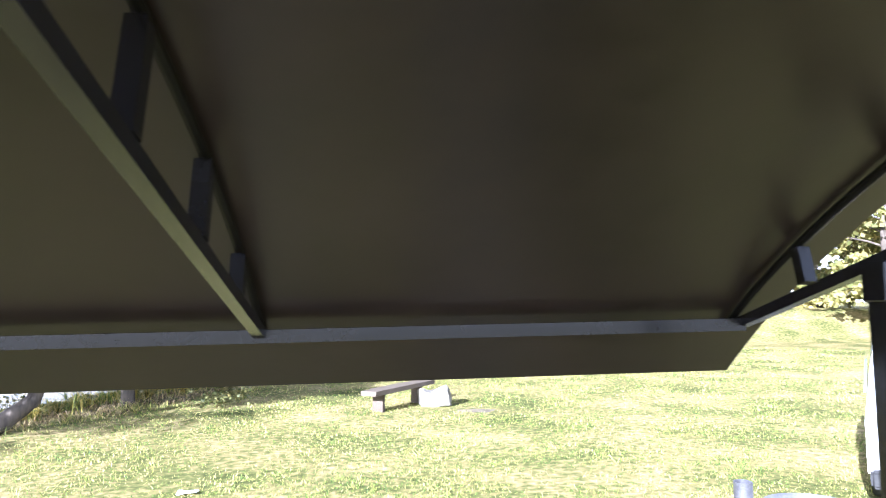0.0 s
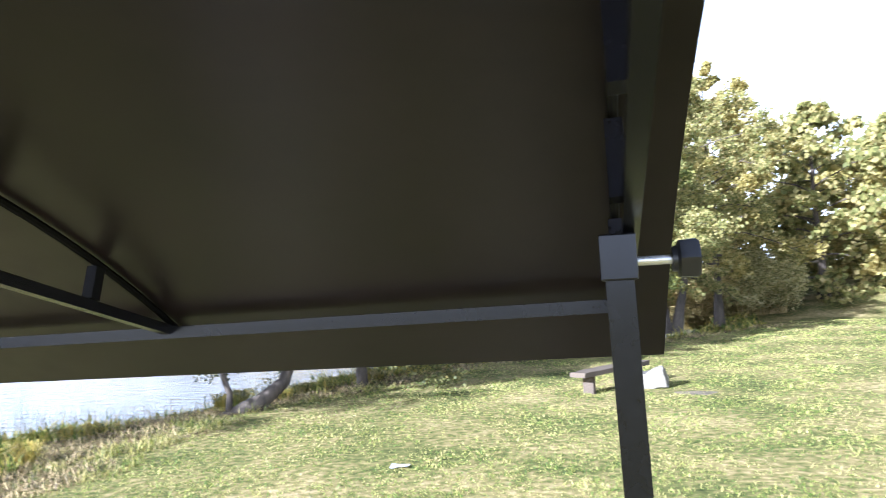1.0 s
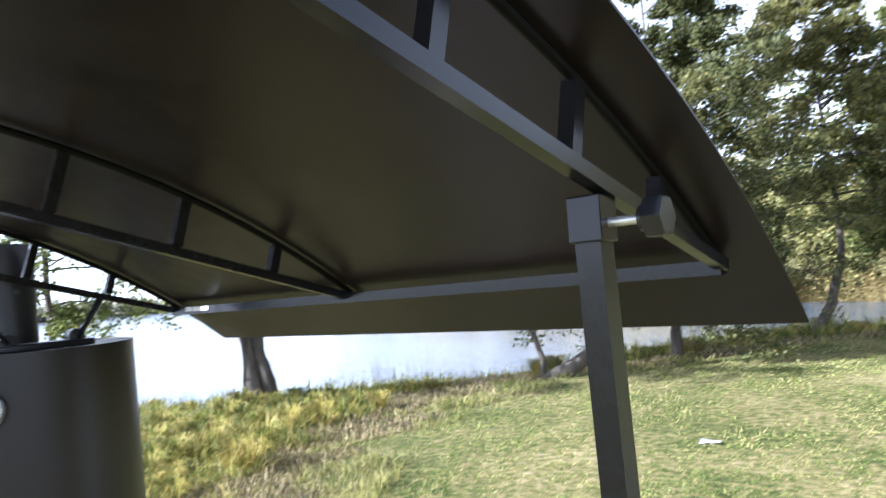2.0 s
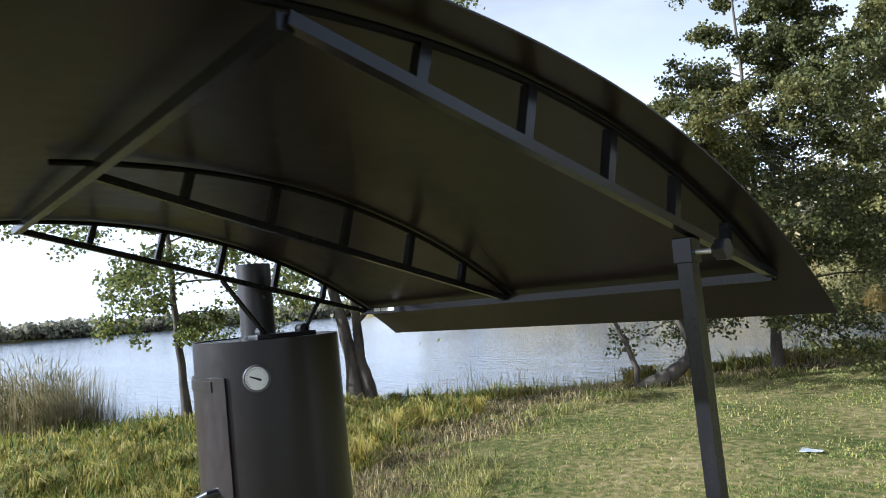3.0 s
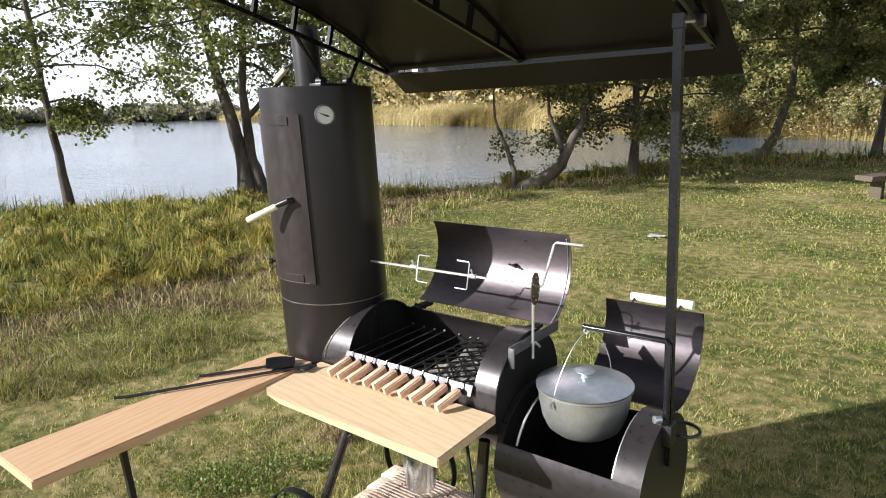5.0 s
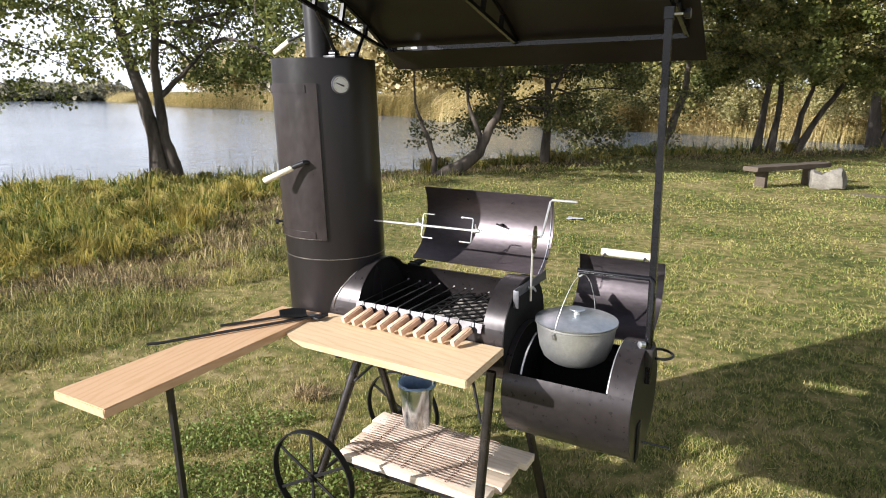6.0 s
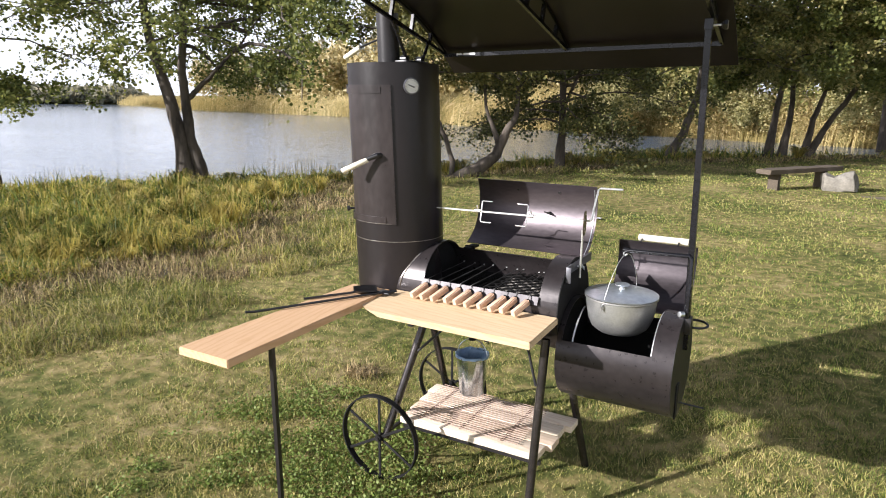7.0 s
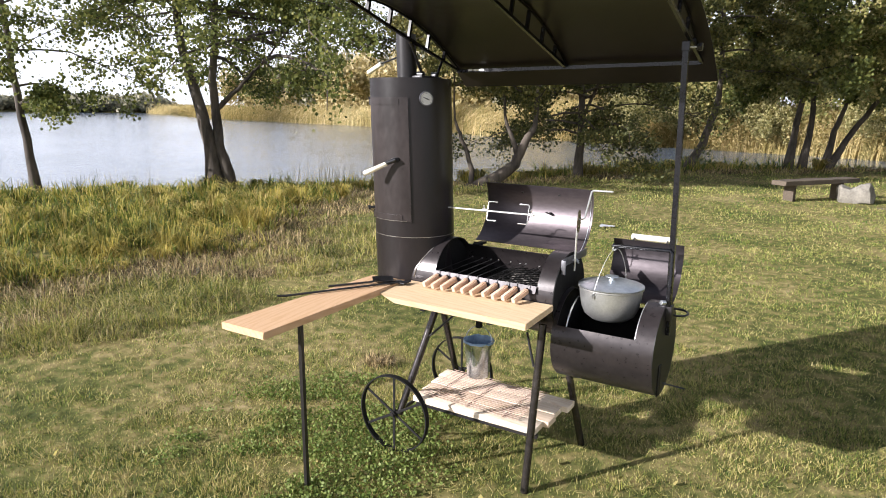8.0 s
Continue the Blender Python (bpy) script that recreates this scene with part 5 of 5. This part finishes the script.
def reed_bed(name, path, n, depth, h0, h1, w, label, seed, mat=None, leafy_share=0.85):
    g = np.random.default_rng(seed)
    p = np.array(path, float)
    t = g.random(n) * (len(p) - 1)
    i = t.astype(int)
    a, b = p[i], p[i + 1]
    q = a + (b - a) * (t - i)[:, None]
    side = np.stack([(b - a)[:, 1], -(b - a)[:, 0]], 1)
    side /= np.linalg.norm(side, axis=1, keepdims=True)
    q = q + side * (g.random(n) * depth)[:, None]
    z = np.maximum(ground_height(q[:, 0], q[:, 1]), WATER_Z - 0.3)
    h = g.uniform(h0, h1, n) * (0.76 + 0.26 * ripple(q[:, 0], q[:, 1], 0.55) / 1.6) * g.choice([0.6, 0.8, 1.0], n)
    leaf = g.random(n) < leafy_share
    z = z + np.where(leaf, g.uniform(0.05, 0.85, n) * h, 0)
    h = np.where(leaf, g.uniform(0.08, 0.24, n) * h, h)
    lean = np.where(leaf, 1.7, 0.12)
    return blades(name, np.column_stack([q, z]), h, np.full(n, w) * g.uniform(0.6, 1.4, n), lean, mat or REED, label, seed, "reeds", n < 50000)


reed_bed("shore_wisps", [(-15.5, 4.6), (-13.2, 7.3), (-11.2, 9.9), (-8.8, 12.6), (-7.6, 15.0)], 2600, 1.1, 0.5, 1.15, 0.007, "thin wispy stalks along the lake edge", 55, NEAR_REED, 0.3)
reed_bed("near_reeds", [(-19.5, 1.5), (-17.0, 3.0), (-15.0, 4.6)], 17000, 2.4, 1.0, 2.3, 0.015, "brownish green reeds standing in the lake's edge", 51, NEAR_REED)
def reed_thicket(name, path, tufts, each, depth, h0, h1, size, label, seed):
    """Bushy reeds: tufts of drooping leaves round leaning stalks."""
    g = np.random.default_rng(seed)
    p = np.array(path, float)
    t = g.random(tufts) * (len(p) - 1)
    i = t.astype(int)
    a, b = p[i], p[i + 1]
    side = np.stack([(b - a)[:, 1], -(b - a)[:, 0]], 1)
    side /= np.linalg.norm(side, axis=1, keepdims=True)
    q = a + (b - a) * (t - i)[:, None] + side * (depth * g.random(tufts) ** 1.5)[:, None]
    tall = g.uniform(h0, h1, tufts) * (0.85 + 0.2 * ripple(q[:, 0], q[:, 1], 0.5))
    z = np.maximum(ground_height(q[:, 0], q[:, 1]), WATER_Z)
    k = np.repeat(np.arange(tufts), each)
    u = g.random(len(k)) ** 0.65
    lean = g.normal(size=(tufts, 2)) * 0.22
    out = 0.1 + 0.34 * np.sin(np.pi * np.clip(u * 0.85 + 0.1, 0, 1))
    xy = q[k] + lean[k] * (u * tall[k])[:, None] + g.normal(size=(len(k), 2)) * out[:, None]
    v, f = leaf_soup(np.column_stack([xy, z[k] + u * tall[k]]), size, g, -0.35, 0.13)
    return tagged(soup(name, v, f, REED), label, "reeds", kind="stuff")


FAR_BANK = [(9, 35), (4.0, 35.5), (-7.0, 39.6), (-24.6, 45.3)]
reed_thicket("far_reeds", FAR_BANK, 1300, 60, 6.0, 1.3, 3.0, 0.19, "tall bushy golden reeds on the far bank", 52)
reed_bed("far_reed_stalks", FAR_BANK, 56000, 7.0, 1.0, 3.3, 0.048, "dense upright golden reed stalks on the far bank", 54, leafy_share=0.35)
reed_bed("distant_reeds", [(-24.6, 45.3), (-35.3, 54.3), (-50, 59.2), (-80, 67.2), (-141, 95.5)], 80000, 9.0, 1.8, 3.0, 0.13, "distant golden reed belt across the water", 53)

# broad weeds round the wheel and prop leg
rw = np.random.default_rng(61)
n = 19000
a, q = rw.uniform(0, 2 * np.pi, n), np.sqrt(rw.random(n))
x, y = -1.15 + 0.75 * q * np.cos(a) + 0.3 * rw.normal(size=n) * 0.3, 0.35 + 0.85 * q * np.sin(a)
ok = (ripple(x, y, 2.4) + 0.5 * ripple(y, x, 7.1) > -0.35 + 0.9 * q ** 2 - 0.4 * rw.random(n))
x, y = x[ok], y[ok]
p = np.column_stack([x, y, ground_height(x, y) + 0.012 + 0.035 * rw.random(len(x))])
v, f = leaf_soup(p, 0.016, rw, -0.1)
tagged(soup("weeds", v, f, WEED), "low broad-leaved green weeds in the lawn", "weeds", kind="stuff")
# a dry clump beside the wheel
n = 500
a, q = rw.uniform(0, 2 * np.pi, n), 0.09 * np.sqrt(rw.random(n))
x, y = -1.54 + q * np.cos(a) * 1.3, 1.35 + q * np.sin(a)
blades("dry_weed_clump", on_ground(x, y), rw.uniform(0.02, 0.1, n), np.full(n, 0.006), 1.3, THATCH, "low clump of brown dead weeds in the lawn", 71, "weeds")
# fallen leaves
n = 260
x, y, r = fan(n, 2.0, 14.0, -80, 40, 2)
p = np.column_stack([x, y, ground_height(x, y) + 0.03])
v, f = leaf_soup(p, 0.03, rw, 0.0)
tagged(soup("fallen_leaves", v, f, LEAF_GOLD), "scattered fallen yellow leaves on the lawn", "leaves", kind="stuff")

# bare earth beside the stone
SOIL = material("dusty_bare_earth", (0.12, 0.1, 0.075), (0.26, 0.22, 0.165), rough=0.95, scale=4.0, fine=40.0, bump=0.01, specular=0.1)
rs, vs, fs = random.Random(12), [(1.95, 12.8)], []
for k in range(36):
    a = 2 * math.pi * k / 36
    q = 1 + 0.35 * noise.noise(Vector((1.6 * math.cos(a), 1.6 * math.sin(a), 3.0))) + rs.uniform(-0.06, 0.06)
    vs.append((1.95 + 0.85 * q * math.cos(a), 12.8 + 0.5 * q * math.sin(a)))
    fs.append((0, k + 1, (k + 1) % 36 + 1))
vs = np.array(vs)
soil = np.column_stack([vs, ground_height(vs[:, 0], vs[:, 1]) + 0.008])
soil[1:, 2] -= 0.02
tagged(soup("bare_soil", soil, fs, SOIL, smooth=True), "patch of dusty bare earth worn into the lawn", "ground", kind="structure")

# ---- bench, stone, litter ----
bench = thing("bench", (0.55, 13.35, 0.0), "weathered grey plank bench on two short wooden legs", "bench")
e0, e1 = Vector((-0.08, 12.45, 0.44)), Vector((1.15, 14.25, 0.44))
w = (e1 - e0).normalized()
cr = Vector((-w.y, w.x, 0))


def slab(bm, a, b, half_w, z0, z1, wobble, seed):
    """A board from a to b with slightly uneven edges."""
    r, rows = random.Random(seed), []
    for i in range(13):
        p = a.lerp(b, i / 12)
        j = [r.uniform(-wobble, wobble) for _ in range(4)]
        rows.append([bm.verts.new((p + cr * s * (half_w + j[k]))[:2] + (z + j[k] * 0.5,)) for k, (s, z) in enumerate(((-1, z0), (1, z0), (1, z1), (-1, z1)))])
    for p, q in zip(rows, rows[1:]):
        for k in range(4):
            bm.faces.new((p[k], p[(k + 1) % 4], q[(k + 1) % 4], q[k]))
    bm.faces.new(rows[0])
    bm.faces.new(rows[-1])
    bmesh.ops.bevel(bm, geom=list(bm.edges), offset=0.006, segments=1, affect="EDGES")
    return bm


part("seat", slab(B(), e0 - cr * 0.0, e1, 0.17, 0.36, 0.45, 0.012, 3), GREY_WOOD, bench)
for t in (0.16, 0.8):
    c = e0.lerp(e1, t)
    part("leg", slab(B(), c - w * 0.045, c + w * 0.045, 0.11, -0.02, 0.362, 0.012, 5), GREY_WOOD, bench)
rock = thing("stone_block", (1.24, 13.5, 0.0), "pale rough limestone block beside the bench", "stone")
bm = box(B(), (0.93, 13.28, -0.03), (1.55, 13.72, 0.35), 0.06, 3)
bmesh.ops.subdivide_edges(bm, edges=list(bm.edges), cuts=2, use_grid_fill=True)
for v in bm.verts:
    v.co += noise.noise_vector(v.co * 3.2) * 0.12 + noise.noise_vector(v.co * 11.0) * 0.035
part("block", bm, STONE, rock)
litter = thing("crumpled_wrapper", (-1.96, 7.63, 0.0), "crumpled white paper wrapper on the grass", "litter")
bm = B()
bmesh.ops.create_grid(bm, x_segments=10, y_segments=8, size=0.5, matrix=Matrix.Translation((-1.96, 7.63, 0.03)) @ Matrix.Diagonal((0.21, 0.13, 1, 1)))
for v in bm.verts:
    k = noise.noise_vector(v.co * 9.0)
    v.co += Vector((k.x * 0.03, k.y * 0.03, 0.035 * k.z + 0.01))
bmesh.ops.solidify(bm, geom=list(bm.faces), thickness=0.003)
WHITE = material("white_paper", (0.42, 0.44, 0.47), (0.62, 0.64, 0.66), rough=0.5, scale=12.0)
part("paper", bm, WHITE, litter)

# ---- the van and the drum stove beside the meadow ----
CAR_WHITE = material("white_car_paint", (0.78, 0.79, 0.8), (0.83, 0.84, 0.85), rough=0.25, scale=2.0, rough_var=0.04)
CAR_GLASS = material("dark_car_glass", (0.05, 0.07, 0.05), (0.07, 0.09, 0.07), rough=0.06, scale=1.0, rough_var=0.02, specular=0.8)
RUBBER = material("black_rubber", (0.015, 0.015, 0.015), (0.03, 0.03, 0.03), rough=0.8, scale=20.0)
GREY_PLATE = material("grey_recess", (0.4, 0.42, 0.46), (0.5, 0.52, 0.56), rough=0.4)


def van_at(origin, heading):
    """A small white van; origin is its rear near-side corner, heading the way along its length."""
    f = Vector((math.sin(heading), math.cos(heading), 0))
    s = Vector((f.y, -f.x, 0))
    o = Vector(origin)
    at = lambda a, b, z: o + s * a + f * b + Vector((0, 0, z * 0.86))
    van = thing("van", at(0.8, 2.0, 0), "white van parked on the grass, rear towards the grill", "van")

    def loft(sections, bevel=0.03):
        bm = B()
        rows = [[bm.verts.new(at(*p)) for p in sec] for sec in sections]
        n = len(rows[0])
        for p, q in zip(rows, rows[1:]):
            for k in range(n):
                bm.faces.new((p[k], p[(k + 1) % n], q[(k + 1) % n], q[k]))
        bm.faces.new(rows[0])
        bm.faces.new(rows[-1])
        bmesh.ops.recalc_face_normals(bm, faces=bm.faces)
        if bevel:
            bmesh.ops.bevel(bm, geom=[e for e in bm.edges if e.calc_face_angle(0) > 0.3], offset=bevel, segments=3, affect="EDGES")
        return bm

    def sec(b, z1, inset):
        return [(0.0, b, 0.36), (1.66, b, 0.36), (1.66, b, 1.0), (1.66 - inset, b, z1), (inset, b, z1), (0.0, b, 1.0)]
    body = part("body", loft([sec(0.0, 1.86, 0.10), sec(0.6, 1.93, 0.10), sec(2.4, 1.93, 0.10), sec(3.2, 1.15, 0.05), sec(4.1, 0.95, 0.05)], 0.05), CAR_WHITE, van, "glossy white bodywork")
    part("rear_window", loft([[(0.15, -0.012, 1.22), (1.51, -0.012, 1.22), (1.46, -0.006, 1.76), (0.2, -0.006, 1.76)], [(0.15, 0.03, 1.22), (1.51, 0.03, 1.22), (1.46, 0.03, 1.76), (0.2, 0.03, 1.76)]], 0.01), CAR_GLASS, body, "greenish tailgate glass")
    part("plate_recess", loft([[(0.36, -0.008, 0.62), (1.30, -0.008, 0.62), (1.30, -0.008, 1.02), (0.36, -0.008, 1.02)], [(0.36, 0.03, 0.62), (1.30, 0.03, 0.62), (1.30, 0.03, 1.02), (0.36, 0.03, 1.02)]], 0.008), GREY_PLATE, body, "grey plate recess")
    part("bumper", loft([[(0.02, -0.09, 0.28), (1.64, -0.09, 0.28), (1.64, -0.09, 0.48), (0.02, -0.09, 0.48)], [(0.02, 0.1, 0.28), (1.64, 0.1, 0.28), (1.64, 0.1, 0.48), (0.02, 0.1, 0.48)]], 0.03), RUBBER, body, "dark plastic bumper")
    for a in (-0.008, 1.64):
        part("side_window", loft([[(a, 0.5, 1.25), (a + 0.03, 0.5, 1.25), (a + 0.03, 2.3, 1.25), (a, 2.3, 1.25)], [(a + 0.03, 0.6, 1.65), (a + 0.05, 0.6, 1.65), (a + 0.05, 2.2, 1.65), (a + 0.03, 2.2, 1.65)]], 0), CAR_GLASS, body)
    for b in (0.75, 3.3):
        for a in (0.02, 1.46):
            wheel = part("wheel", lathe(B(), [(0.0, 0.0), (0.29, 0.0), (0.31, 0.03), (0.31, 0.15), (0.29, 0.18), (0.0, 0.18)], at(a, b, 0.36), s, 32), RUBBER, van, "black tyre")
            part("rim", lathe(B(), [(0.0, 0.0), (0.19, 0.0), (0.19, 0.01), (0.0, 0.03)], at(a - 0.012 if a < 1 else a + 0.17, b, 0.36), s, 24), ZINC, wheel)
    return van


van_at((4.74, 6.2, 0.0), radians(39))
stove = thing("drum_stove", (2.67, 4.05, 0.0), "grey metal drum stove with a short flue pipe on the lawn", "stove")
bm = lathe(B(), [(0, 0.12), (0.29, 0.12), (0.30, 0.14), (0.30, 0.40), (0.306, 0.41), (0.30, 0.42), (0.30, 0.74), (0.31, 0.755), (0.30, 0.765), (0.28, 0.74), (0.27, 0.60), (0, 0.58)], (2.70, 4.05, 0), seg=40)
part("drum", bm, GREY_STEEL, stove)
for a in (0.5, 2.6, 4.7):
    part("foot", tube(B(), [(2.70 + 0.24 * math.cos(a), 4.05 + 0.24 * math.sin(a), 0.13), (2.70 + 0.27 * math.cos(a), 4.05 + 0.27 * math.sin(a), -0.01)], 0.015, seg=8), BLACK_STEEL, stove)
bm = shell(B(), standing(2.30, 4.16), 0.30, 0.90, 0, 360, 0.053, 0.057, 24)
shell(bm, standing(2.30, 4.16), 0.74, 0.755, 0, 360, 0.057, 0.061, 24)
part("flue_pipe", bm, GREY_STEEL, stove)
part("flue_elbow", tube(B(), [(2.30, 4.16, 0.33), (2.34, 4.15, 0.29), (2.44, 4.12, 0.27)], 0.056, seg=16), GREY_STEEL, stove)
